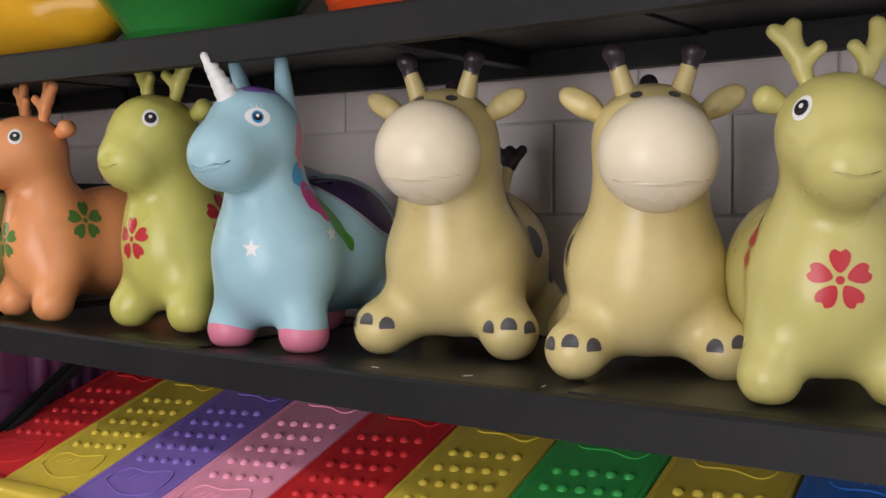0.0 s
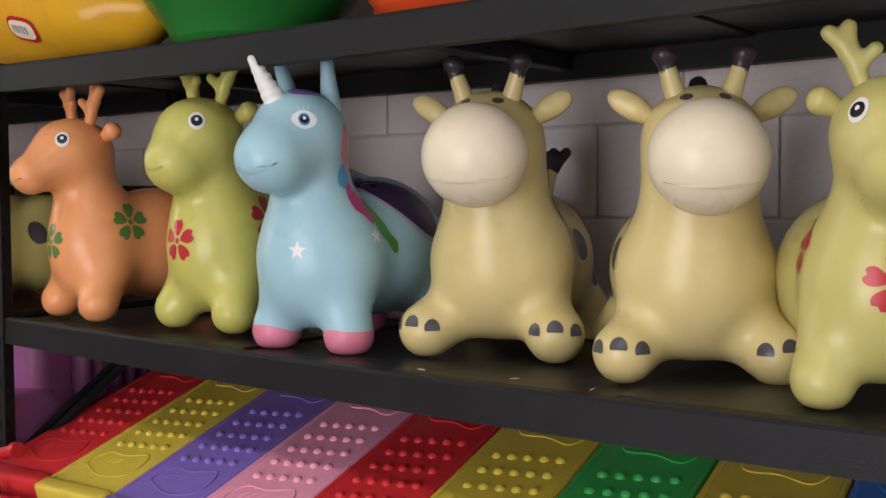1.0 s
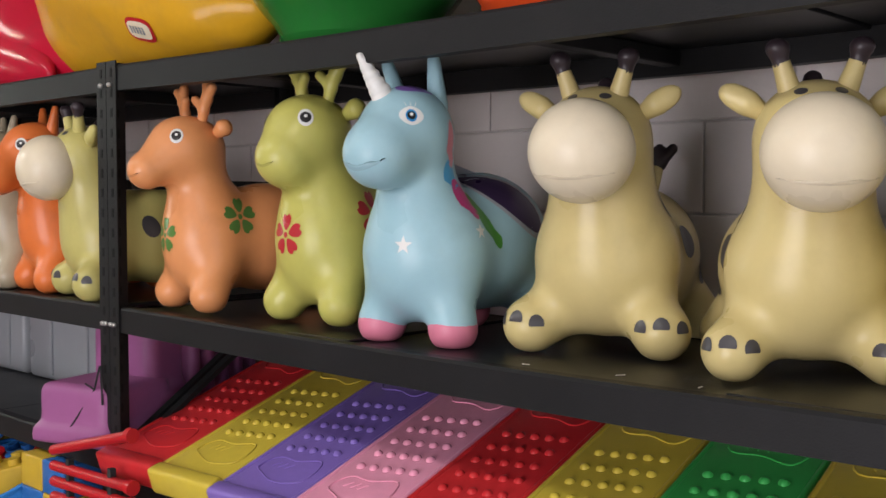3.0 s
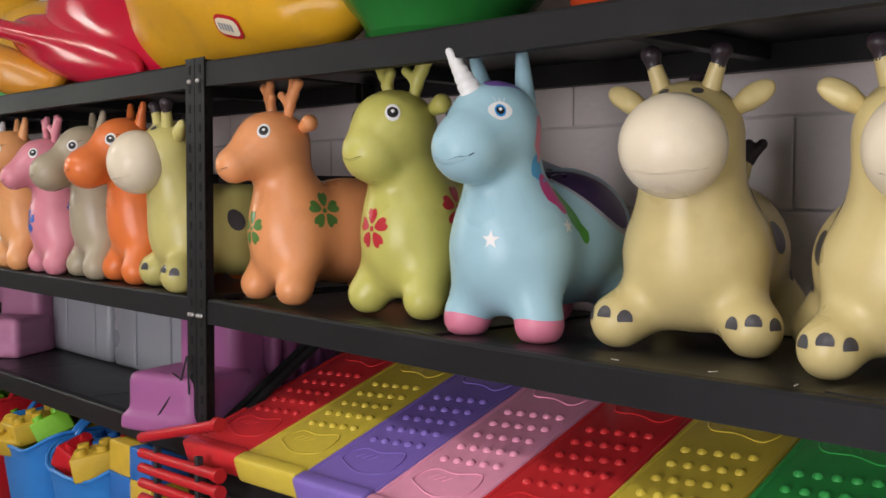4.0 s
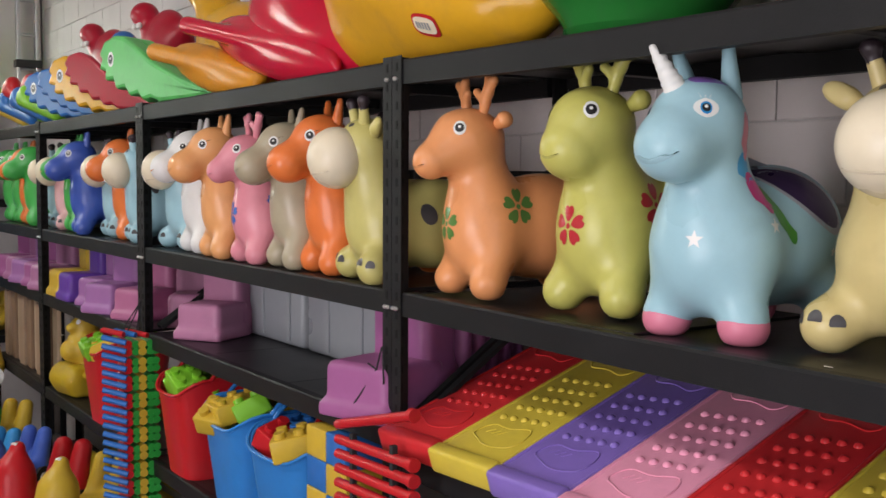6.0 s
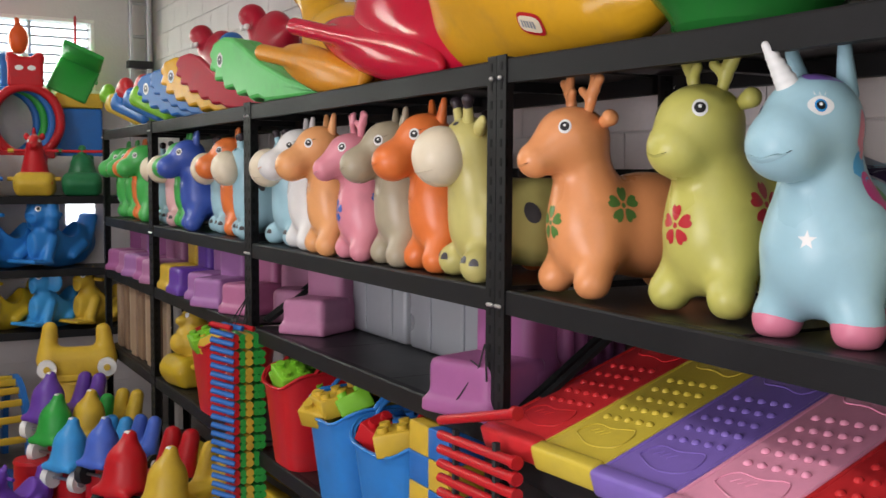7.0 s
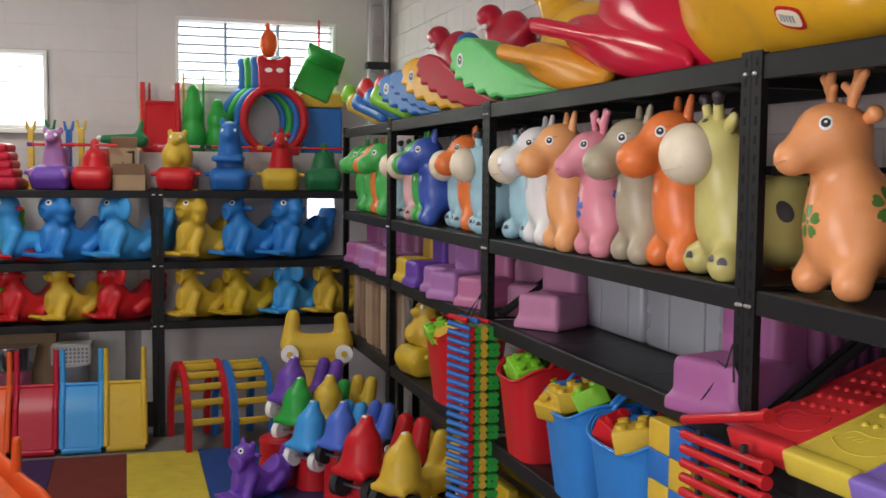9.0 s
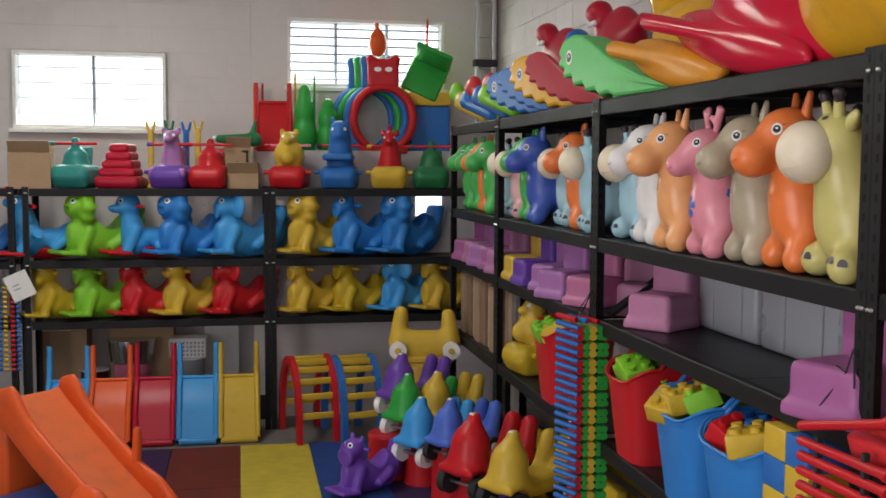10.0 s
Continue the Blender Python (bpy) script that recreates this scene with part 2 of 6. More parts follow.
def soft(name, solids, h, k, material, parent=None, label="", cut=(), flat=None):
    ob = part(name, blob(solids, h, k, cut, flat), material, parent, label)
    ob.data.polygons.foreach_set("use_smooth", [True] * len(ob.data.polygons))
    return ob


from mathutils.bvhtree import BVHTree


def skin(ob):
    me = ob.data
    return BVHTree.FromPolygons([v.co for v in me.vertices], [p.vertices for p in me.polygons])


def decal(name, tree, origin, way, up, outline, material, parent, label="", lift=0.0012, rings=4):
    """A thin painted patch laid on a skin: the outline (in the plane across way) is cast along way on to it."""
    way = Vector(way).normalized()
    right = way.cross(Vector(up)).normalized()
    top = right.cross(way)
    cx, cy = sum(p[0] for p in outline) / len(outline), sum(p[1] for p in outline) / len(outline)
    verts, ok = [], True
    pts = [(cx, cy)] + [(cx + (x - cx) * i / rings, cy + (y - cy) * i / rings) for i in range(1, rings + 1) for x, y in outline]
    for x, y in pts:
        o = Vector(origin) + right * x + top * y
        hit, nrm, _, _ = tree.ray_cast(o, way)
        if hit is None:
            hit, nrm, _, _ = tree.find_nearest(o + way * 0.2)
        verts.append(hit + nrm * lift)
    k = len(outline)
    faces = [(0, 1 + i, 1 + (i + 1) % k) for i in range(k)]
    for r in range(rings - 1):
        a, b = 1 + r * k, 1 + (r + 1) * k
        faces += [(a + i, b + i, b + (i + 1) % k, a + (i + 1) % k) for i in range(k)]
    ob = part(name, ([tuple(v) for v in verts], [], faces), material, parent, label)
    ob.data.polygons.foreach_set("use_smooth", [True] * len(faces))
    return ob


def disc(r, n=20, sx=1.0, x=0.0, y=0.0, turn=0.0):
    c, s = math.cos(turn), math.sin(turn)
    return [(x + c * r * sx * math.cos(a) - s * r * math.sin(a), y + s * r * sx * math.cos(a) + c * r * math.sin(a)) for a in (2 * math.pi * i / n for i in range(n))]


def petal(r0, r1, w, turn):
    """A heart-ended petal pointing away from the middle."""
    pts = []
    for i in range(16):
        u = 2 * math.pi * i / 16
        x = (r0 + r1) / 2 + (r1 - r0) / 2 * math.cos(u)
        y = w * math.sin(u) * (0.45 + 0.55 * (x - r0) / (r1 - r0))
        if i == 0:
            x -= (r1 - r0) * 0.16
        pts.append((x * math.cos(turn) - y * math.sin(turn), x * math.sin(turn) + y * math.cos(turn)))
    return pts


def star(r, turn=0.3):
    return [((r if i % 2 == 0 else r * 0.42) * math.cos(turn + math.pi * i / 5), (r if i % 2 == 0 else r * 0.42) * math.sin(turn + math.pi * i / 5)) for i in range(10)]


def flower(tree, origin, way, size, material, parent):
    for i in range(5):
        decal("petal", tree, origin, way, (0, 0, 1), petal(size * 0.22, size, size * 0.42, 1.57 + 2 * math.pi * i / 5), material, parent, rings=3)
    decal("flower_centre", tree, origin, way, (0, 0, 1), disc(size * 0.14, 10), material, parent, rings=2)


def eye(tree, origin, way, r, parent, white=EYE_WHITE, iris=None):
    decal("eye_white", tree, origin, way, (0, 0, 1), disc(r, 18, 0.86), white, parent, rings=3)
    if iris:
        decal("iris", tree, origin, way, (0, 0, 1), disc(r * 0.74, 18, 0.9), iris, parent, lift=0.0018, rings=3)
    decal("pupil", tree, origin, way, (0, 0, 1), disc(r * (0.48 if iris else 0.62), 16), PUPIL, parent, lift=0.0024, rings=3)
    decal("glint", tree, origin, way, (0, 0, 1), disc(r * 0.2, 10, 1.0, 0, r * 0.12), EYE_WHITE, parent, lift=0.003, rings=2)


# ---------------------------------------------------------------- room
FARX, WALLY = -8.55, 0.66
ENDX, SIDEY, CEILZ = 3.5, -6.2, 4.2
tagged(part("floor", B(FARX - 0.2, ENDX + 0.2, SIDEY - 0.2, WALLY + 0.2, -0.15, 0.0), CONCRETE), "grey worn concrete floor of the toy store", "floor", kind="structure")
tagged(part("ceiling", B(FARX - 0.2, ENDX + 0.2, SIDEY - 0.2, WALLY + 0.2, CEILZ, CEILZ + 0.15), CEIL), "plain white painted ceiling", "ceiling", kind="structure")
wall_shelf = tagged(part("wall_north", B(FARX - 0.2, ENDX + 0.2, WALLY + 0.012, WALLY + 0.2, 0, CEILZ), JOINT), "white painted concrete block wall behind the shelves", "wall", kind="structure")


def holed_wall(name, x0, x1, y0, y1, holes, material, label):
    """A wall across x with openings (ylow, yhigh, zlow, zhigh) right through it."""
    bm = bmesh.new()
    ys = sorted({y0, y1, *[h[0] for h in holes], *[h[1] for h in holes]})
    for a, b in zip(ys, ys[1:]):
        zs = [(h[2], h[3]) for h in holes if h[0] <= a and h[1] >= b]
        z = 0.0
        for lo, hi in sorted(zs):
            if lo > z:
                box(bm, x0, x1, a, b, z, lo)
            z = hi
        if z < CEILZ:
            box(bm, x0, x1, a, b, z, CEILZ)
    return tagged(part(name, bm, material), label, "wall", kind="structure")


WIN_A, WIN_B, WIN_C = (-1.155, 0.19, 2.735, 3.31), (-3.35, -2.15, 2.36, 2.985), (-0.135, 0.09, 1.645, 1.85)
wall_far = holed_wall("wall_west", FARX - 0.2, FARX, SIDEY - 0.2, WALLY + 0.2, [WIN_A, WIN_B, WIN_C], JOINT, "white painted concrete block end wall with high windows")
holed_wall("wall_east", ENDX, ENDX + 0.2, SIDEY - 0.2, WALLY + 0.2, [(-4.45, 0.25, 0.0, 3.4)], WALL_WHITE, "white end wall with an open roller door")
# the gap in this unseen wall is made up for the frontal lamp
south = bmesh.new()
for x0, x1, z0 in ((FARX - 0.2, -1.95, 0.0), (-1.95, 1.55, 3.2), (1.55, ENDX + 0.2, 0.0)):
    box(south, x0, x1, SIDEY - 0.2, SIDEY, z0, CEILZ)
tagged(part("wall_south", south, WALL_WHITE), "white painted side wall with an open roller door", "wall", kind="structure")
tagged(part("ground", B(-60, 60, -60, 60, -0.4, -0.16), CONCRETE), "grey paved yard outside the building", "ground", kind="structure")
SKYGLOW = mat("bright_overcast_distance", (0.92, 0.96, 1.0), 1.0, emit=2.0, vary=0.02)
tagged(part("backdrop", B(-12.6, -12.5, -14, 8, -0.1, 9), SKYGLOW), "bright hazy daylight outside the windows", "backdrop", kind="structure")


def window(name, hole, mullions, louvres, lh=0.006):
    y0, y1, z0, z1 = hole
    w = thing(name, Matrix.Identity(4), "white framed louvre window bright with daylight", "window", kind="structure")
    f = 0.03
    bm = bmesh.new()
    for a, b, c, d in ((y0, y1, z1 - f, z1), (y0, y1, z0, z0 + f), (y0, y0 + f, z0 + f, z1 - f), (y1 - f, y1, z0 + f, z1 - f)):
        box(bm, FARX - 0.12, FARX + 0.062, a, b, c, d, 0.004)
    part("window_frame", bm, WHT_P, w)
    part("window_sill", B(FARX - 0.1, FARX + 0.08, y0 - 0.03, y1 + 0.03, z0 - 0.035, z0 - 0.002, 0.004), WHT_P, w)
    for m in mullions:
        part("mullion", B(FARX - 0.1, FARX - 0.01, m - 0.01, m + 0.01, z0 + f, z1 - f, 0.003), GREY_P, w)
    for i in range(1, louvres):
        z = z0 + (z1 - z0) * i / louvres
        part("louvre_clip", B(FARX - 0.08, FARX - 0.05, y0 + f, y1 - f, z - lh, z + lh), GREY_P, w)
    return w


window("window_1", WIN_A, (-0.74, -0.3), 8)
window("window_2", WIN_B, (-2.73,), 5, 0.003)
window("window_3", WIN_C, (), 3)

# ---------------------------------------------------------------- long black shelving
TOPZ, MIDZ, LOWZ, BOTZ = 2.358, 1.752, 1.385, 0.845
POSTS_A = [0.66, -1.9, -3.985, -5.81, -7.24]
DEEP = 0.6


def angle_post(parent, x, y, z1, sx, sy):
    """An L-shaped slotted post with its corner at x, y and wings along sx and sy."""
    p = part("post", B(min(x, x + sx * 0.045), max(x, x + sx * 0.045), min(y, y + sy * 0.004), max(y, y + sy * 0.004), 0, z1), STEEL_BLACK, parent)
    part("post_wing", B(min(x, x + sx * 0.004), max(x, x + sx * 0.004), min(y + sy * 0.004, y + sy * 0.05), max(y + sy * 0.004, y + sy * 0.05), 0, z1), STEEL_BLACK, p)
    bm = bmesh.new()
    for i in range(int(z1 / 0.05)):
        z = 0.03 + i * 0.05
        box(bm, x - 0.001, x + 0.005, y + sy * 0.027 - 0.006, y + sy * 0.027 + 0.006, z, z + 0.022)
        box(bm, x + sx * 0.024 - 0.005, x + sx * 0.024 + 0.005, y - 0.001, y + 0.005, z, z + 0.022)
    tagged(part("slotting", bm, HOLE_BLACK, p), kind="stuff")
    for z in (TOPZ - 0.047, MIDZ - 0.043) if z1 > 2 else ():
        for dx in ((0.012, 0.027) if z < 2 else (0.02,)):
            bb = bmesh.new()
            ball(bb, (x + sx * dx, y - 0.004, z), (0.008, 0.006, 0.006), 8)
            part("bolt", bb, BOLT, p)
    return p


def bay(x0, x1, decks, sag=0.0):
    """One bay between the posts at x0 < x1: beams and deck boards at the given heights."""
    s = thing("shelving_bay", Matrix.Identity(4), "black powder-coated steel shelving bay with flat decks", "shelving", "bays of the long shelf")
    for x, sx in ((x1, -1), (x0, 1)):
        angle_post(s, x + sx * 0.001, 0.0, TOPZ + 0.012, sx, 1)
        angle_post(s, x + sx * 0.001, DEEP, TOPZ + 0.012, sx, -1)
        part("side_tie", B(x + sx * 0.006, x + sx * 0.03, 0.051, DEEP - 0.051, 2.05, 2.075, 0.003), STEEL_BLACK, s)
        br = bmesh.new()
        a, b = Vector((x + sx * 0.02, 0.08, 1.40)), Vector((x + sx * 0.02, DEEP - 0.05, 1.72))
        rod(br, a, b, 0.014, seg=6)
        part("side_brace", br, STEEL_BLACK, s)
    for z in decks:
        for y, name in ((0.004, "front_beam"), (DEEP - 0.034, "rear_beam")):
            bm = bmesh.new()
            n = 12
            for i in range(n):
                u0, u1 = i / n, (i + 1) / n
                xa, xb = x0 + 0.048 + (x1 - x0 - 0.096) * u0, x0 + 0.048 + (x1 - x0 - 0.096) * u1
                za, zb = -sag * math.sin(math.pi * u0), -sag * math.sin(math.pi * u1)
                vs = [bm.verts.new((xx, yy, z + dz + ss)) for xx, ss in ((xa, za), (xb, zb)) for yy, dz in ((y, -0.004), (y + 0.004, 0.002), (y + 0.03, 0.002), (y + 0.03, -0.062), (y, -0.062))]
                for a in range(5):
                    bm.faces.new((vs[a], vs[(a + 1) % 5], vs[5 + (a + 1) % 5], vs[5 + a]))
                if i in (0, n - 1):
                    bm.faces.new(vs[0:5] if i == 0 else vs[5:][::-1])
            bmesh.ops.remove_doubles(bm, verts=bm.verts, dist=1e-5)
            bmesh.ops.recalc_face_normals(bm, faces=bm.faces)
            part(name, bm, STEEL_BLACK, s)
        nb = 3
        for i in range(nb):
            xa, xb = x0 + 0.05 + (x1 - x0 - 0.1) * i / nb, x0 + 0.05 + (x1 - x0 - 0.1) * (i + 1) / nb
            dz = -sag * math.sin(math.pi * (i + 0.5) / nb) * 0.98
            part("deck_board", B(xa + 0.0008, xb - 0.0008, 0.036, DEEP - 0.036, z - 0.012 + dz, z + dz, 0.002), DECK_BLACK, s)
            xm = (xa + xb) / 2
            part("deck_support", B(xm - 0.02, xm + 0.02, 0.036, DEEP - 0.036, z - 0.045 + dz, z - 0.0125 + dz, 0.003), STEEL_BLACK, s)
    return s


SAG = 0.012
first_bay = bay(POSTS_A[1], POSTS_A[0], (TOPZ, MIDZ, 1.33, 0.72), SAG)
for i in (1, 2, 3):
    bay(POSTS_A[i + 1], POSTS_A[i], (TOPZ, MIDZ, LOWZ, BOTZ, 0.16))

# dust rings and lint left on the first bay's deck
DUST = mat("dust", (0.10, 0.095, 0.085), 0.8)
LINT = mat("lint", (0.6, 0.57, 0.5), 0.9)
for i, (x, y) in enumerate(((0.02, 0.10), (0.08, 0.085), (-0.12, 0.28), (0.32, 0.10), (-0.30, 0.12), (-0.62, 0.10), (-0.72, 0.24))):
    bm = bmesh.new()
    ring = [[bm.verts.new((x + r * math.cos(a), y + r * math.sin(a), MIDZ - SAG * 0.75 + 0.0012)) for r in (0.017 + 0.002 * (i % 3), 0.021 + 0.002 * (i % 3))] for a in (2 * math.pi * k / 28 for k in range(28))]
    for k in range(28):
        if (k * 7 + i * 5) % 11 > 2:
            a, b = ring[k], ring[(k + 1) % 28]
            bm.faces.new((a[0], a[1], b[1], b[0]))
    part("dust_ring", bm, DUST, first_bay)
for x, y in ((-0.42, 0.08), (-0.27, 0.07), (-0.60, 0.06), (0.05, 0.07), (-2.9, 0.2)):
    part("lint_speck", B(-0.008, 0.008, -0.001, 0.001, 0.0, 0.0012, 0, pose(x, y, MIDZ - (SAG * 0.9 if x > -1.9 else 0) + 0.0005, 0, 0, x * 300)), LINT, first_bay)

# ---------------------------------------------------------------- bouncing animals
YEL_V = vinyl("pale_yellow", (0.66, 0.54, 0.24))
LEMON_V = vinyl("lemon", (0.56, 0.50, 0.17))
OLIVE_V = vinyl("olive_yellow", (0.55, 0.52, 0.13))
ORANGE_V = vinyl("peach_orange", (0.80, 0.33, 0.13))
DORANGE_V = vinyl("deep_orange", (0.80, 0.20, 0.05))
BLUE_V = vinyl("baby_blue", (0.36, 0.58, 0.66))
CREAM_V = vinyl("cream", (0.80, 0.70, 0.52))
GREYV = vinyl("greige", (0.42, 0.36, 0.25))
PINK_V = vinyl("rose_pink", (0.74, 0.27, 0.33))
WHITE_V = vinyl("white", (0.78, 0.77, 0.75))
NAVY_V = vinyl("royal_blue", (0.05, 0.10, 0.42))
GREEN_V = vinyl("leaf_green", (0.07, 0.42, 0.09))
PALEPINK_V = vinyl("pale_pink", (0.72, 0.42, 0.43))
BROWN_V = vinyl("dark_brown", (0.035, 0.024, 0.03), 0.35)
HOOF_V = vinyl("hoof_pink", (0.72, 0.22, 0.32), 0.35)
SPOT = vinyl("spot_slate", (0.07, 0.065, 0.07))
RED_D, GREEN_D, BLUE_D = vinyl("decal_red", (0.50, 0.03, 0.04)), vinyl("decal_green", (0.10, 0.22, 0.05)), vinyl("decal_blue", (0.05, 0.14, 0.50))
PURP_D, MAG_D = vinyl("decal_purple", (0.22, 0.12, 0.45)), vinyl("decal_magenta", (0.52, 0.06, 0.22))


SEAM = vinyl("seam_tan", (0.64, 0.55, 0.40))


def smile(tree, z, w, sag, s, t, material):
    lo = [(x * w * s, (sag * x * x - 0.0006) * s) for x in (-1, -0.75, -0.5, -0.25, 0, 0.25, 0.5, 0.75, 1)]
    decal("mouth_line", tree, (0, -0.5 * s, z * s), (0, 1, 0), (0, 0, 1), lo + [(x, y + 0.0012 * s) for x, y in lo[::-1]], material, t, rings=2)


def hopper(name, label, colour, kind, m, s=1.0, petals=None, ear=None, h=0.007, iris=None, dark=BROWN_V, snub=False):
    """An inflatable bouncing animal that faces -y, its front feet either side of its origin."""
    t = thing(name, m, label, "bouncing toy", "bouncing animals on the shelf")

    def S(*v):
        return tuple(c * s for c in v)

    def at(c, az, el, far=0.4):
        """Start and way of a ray towards the point c from azimuth az (0: ahead, + to its left side) and height el."""
        d = Vector((math.sin(radians(az)) * math.cos(radians(el)), -math.cos(radians(az)) * math.cos(radians(el)), math.sin(radians(el))))
        return Vector(c) * s + d * far, -d

    if kind == "giraffe":
        L = [ell(S(0, 0.11, 0.175), S(0.136, 0.125, 0.145)), ell(S(0, 0.25, 0.175), S(0.138, 0.155, 0.138)), ell(S(0, 0.075, 0.29), S(0.097, 0.095, 0.16)), ell(S(0, 0.045, 0.395), S(0.097, 0.088, 0.092))]
        for x in (-1, 1):
            L += [cap(S(0.078 * x, 0.09, 0.088), S(0.122 * x, 0.036, 0.052), 0.056 * s, 0.052 * s), cap(S(0.08 * x, 0.33, 0.10), S(0.12 * x, 0.36, 0.045), 0.055 * s, 0.046 * s)]
        body = soft("body", L, h, 0.032 * s, colour, t, flat=0.0)
        muz = soft("muzzle", [ell(S(0, -0.046, 0.368), S(0.0935, 0.085, 0.091))], h, 0.02, CREAM_V, t, "cream round muzzle")
        smile(skin(muz), 0.318, 0.072, 0.011, s, t, SEAM)
        tr = skin(body)
        for x in (-1, 1):
            hx = bmesh.new()
            rod(hx, S(0.040 * x, 0.030, 0.46), S(0.057 * x, 0.022, 0.512), 0.019 * s, 0.014 * s, 14)
            part("horn", hx, colour, t, smooth=True)
            soft("horn_tip", [cap(S(0.0565 * x, 0.022, 0.508), S(0.061 * x, 0.021, 0.527), 0.0135 * s), ell(S(0.063 * x, 0.02, 0.534), S(0.019, 0.019, 0.016))], 0.004, 0.008, dark, t, "dark horn knob")
            soft("ear", [cap(S(0.068 * x, 0.052, 0.428), S(0.104 * x, 0.046, 0.450), 0.012 * s, 0.020 * s), ell(S(0.120 * x, 0.044, 0.460), S(0.034, 0.014, 0.021), (0, -28 * x, 0))], 0.005, 0.01, ear or colour, t)
            o, w = at((0, 0.045, 0.395), 30 * x, 49)
            decal("eye", tr, o, w, (0, 0, 1), disc(0.0085 * s, 12, 1.3), SPOT, t, rings=2)
            for a, el in ((-46, 8), (0, 16), (46, 8)):
                o, w = at((0.122 * x, 0.036, 0.052), a + 14 * x, el, 0.3)
                decal("toe", tr, o, w, (0, 0, 1), [(0.0145 * s * math.cos(u), 0.0175 * s * max(math.sin(u), -0.25)) for u in (2 * math.pi * i / 14 for i in range(14))], SPOT, t, rings=2)
            for yy, zz, rr in ((0.12, 0.275, 0.024), (0.20, 0.205, 0.032), (0.30, 0.265, 0.028), (0.31, 0.14, 0.024)):
                decal("spot", tr, S(0.4 * x, yy, zz), (-x, 0, 0), (0, 0, 1), disc(rr * s, 14, 0.75, turn=0.4), SPOT, t, rings=3)
        soft("mane", [cap(S(0, 0.085, 0.468), S(0, 0.095, 0.492), 0.016 * s)], 0.005, 0.01, dark, t)
        tail = part("tail", R(S(0.012, 0.35, 0.27), S(0.03, 0.37, 0.362), 0.014 * s, 0.011 * s), colour, t, smooth=True)
        soft("tail_tuft", [cap(S(0.03, 0.37, 0.355), S(0.03 + 0.027 * i, 0.37, 0.388), 0.011 * s) for i in (-1, 0, 1)], 0.005, 0.008, dark, tail, "dark tail tuft")
        return t
    uni, hor = kind == "unicorn", kind == "horse"
    if uni:
        L = [ell(S(0, 0.05, 0.180), S(0.133, 0.120, 0.140)), ell(S(0, 0.225, 0.198), S(0.140, 0.18, 0.146)), cap(S(0, 0.03, 0.26), S(0, 0.01, 0.38), 0.088 * s, 0.072 * s),
             ell(S(0, -0.015, 0.425), S(0.086, 0.092, 0.080)), ell(S(0, -0.098, 0.372), S(0.062, 0.064, 0.060)), cap(S(0, -0.02, 0.405), S(0, -0.088, 0.378), 0.074 * s, 0.061 * s)]
    elif hor:
        L = [ell(S(0, 0.045, 0.19), S(0.108, 0.105, 0.14)), ell(S(0, 0.20, 0.185), S(0.116, 0.18, 0.13)), cap(S(0, 0.025, 0.26), S(0, 0.005, 0.39), 0.080 * s, 0.066 * s),
             ell(S(0, -0.01, 0.425), S(0.072, 0.085, 0.072)), cap(S(0, -0.04, 0.405), S(0, -0.115, 0.345), 0.060 * s, 0.054 * s), ell(S(0, -0.125, 0.345), S(0.058, 0.056, 0.052))]
    else:
        L = [ell(S(0, 0.045, 0.178), S(0.118, 0.114, 0.145)), ell(S(0, 0.21, 0.18), S(0.127, 0.19, 0.14)), cap(S(0, 0.03, 0.26), S(0, 0.005, 0.39), 0.082 * s, 0.070 * s), ell(S(0, -0.01, 0.410), S(0.080, 0.088, 0.072))]
        L += [cap(S(0, -0.03, 0.385), S(0, -0.072, 0.350), 0.074 * s, 0.064 * s)] if snub else [cap(S(0, -0.04, 0.392), S(0, -0.118, 0.348), 0.070 * s, 0.047 * s)]
    fy = 0.018 if uni else -0.004
    for x in (-1, 1):
        L += [cap(S(0.066 * x, 0.03, 0.11), S(0.090 * x, fy, 0.044), 0.050 * s, 0.047 * s), cap(S(0.072 * x, 0.29, 0.11), S(0.094 * x, 0.32, 0.045), 0.050 * s, 0.045 * s)]
    body = soft("body", L, h, 0.036 * s, colour, t, flat=0.0)
    tr = skin(body)
    for x in (-1, 1):
        if kind == "deer":
            A = [cap(S(0.035 * x, 0.01, 0.465), S(0.058 * x, 0.012, 0.520), 0.013 * s, 0.011 * s), cap(S(0.058 * x, 0.012, 0.520), S(0.086 * x, 0.012, 0.548), 0.011 * s, 0.012 * s), cap(S(0.048 * x, 0.01, 0.495), S(0.024 * x, 0.0, 0.522), 0.010 * s, 0.011 * s), cap(S(0.058 * x, 0.012, 0.52), S(0.058 * x, 0.014, 0.556), 0.011 * s, 0.012 * s)]
            soft("antler", A, 0.0045, 0.012, ear or colour, t, "stubby forked antler")
            soft("ear", [cap(S(0.066 * x, 0.035, 0.44), S(0.090 * x, 0.04, 0.452), 0.014 * s, 0.022 * s)], 0.004, 0.01, ear or colour, t)
        elif uni:
            if x == 1:
                soft("horn", [cap(S(-0.012, -0.062, 0.472), S(-0.044, -0.100, 0.558), 0.023 * s, 0.0075 * s)] + [ell(S(-0.015 - 0.0048 * i, -0.065 - 0.006 * i, 0.482 + 0.0140 * i), S(0.0235 - 0.0026 * i, 0.0235 - 0.0026 * i, 0.007), (21, -14, 0)) for i in range(5)], 0.003, 0.006, WHITE_V, t, "white spiral horn")
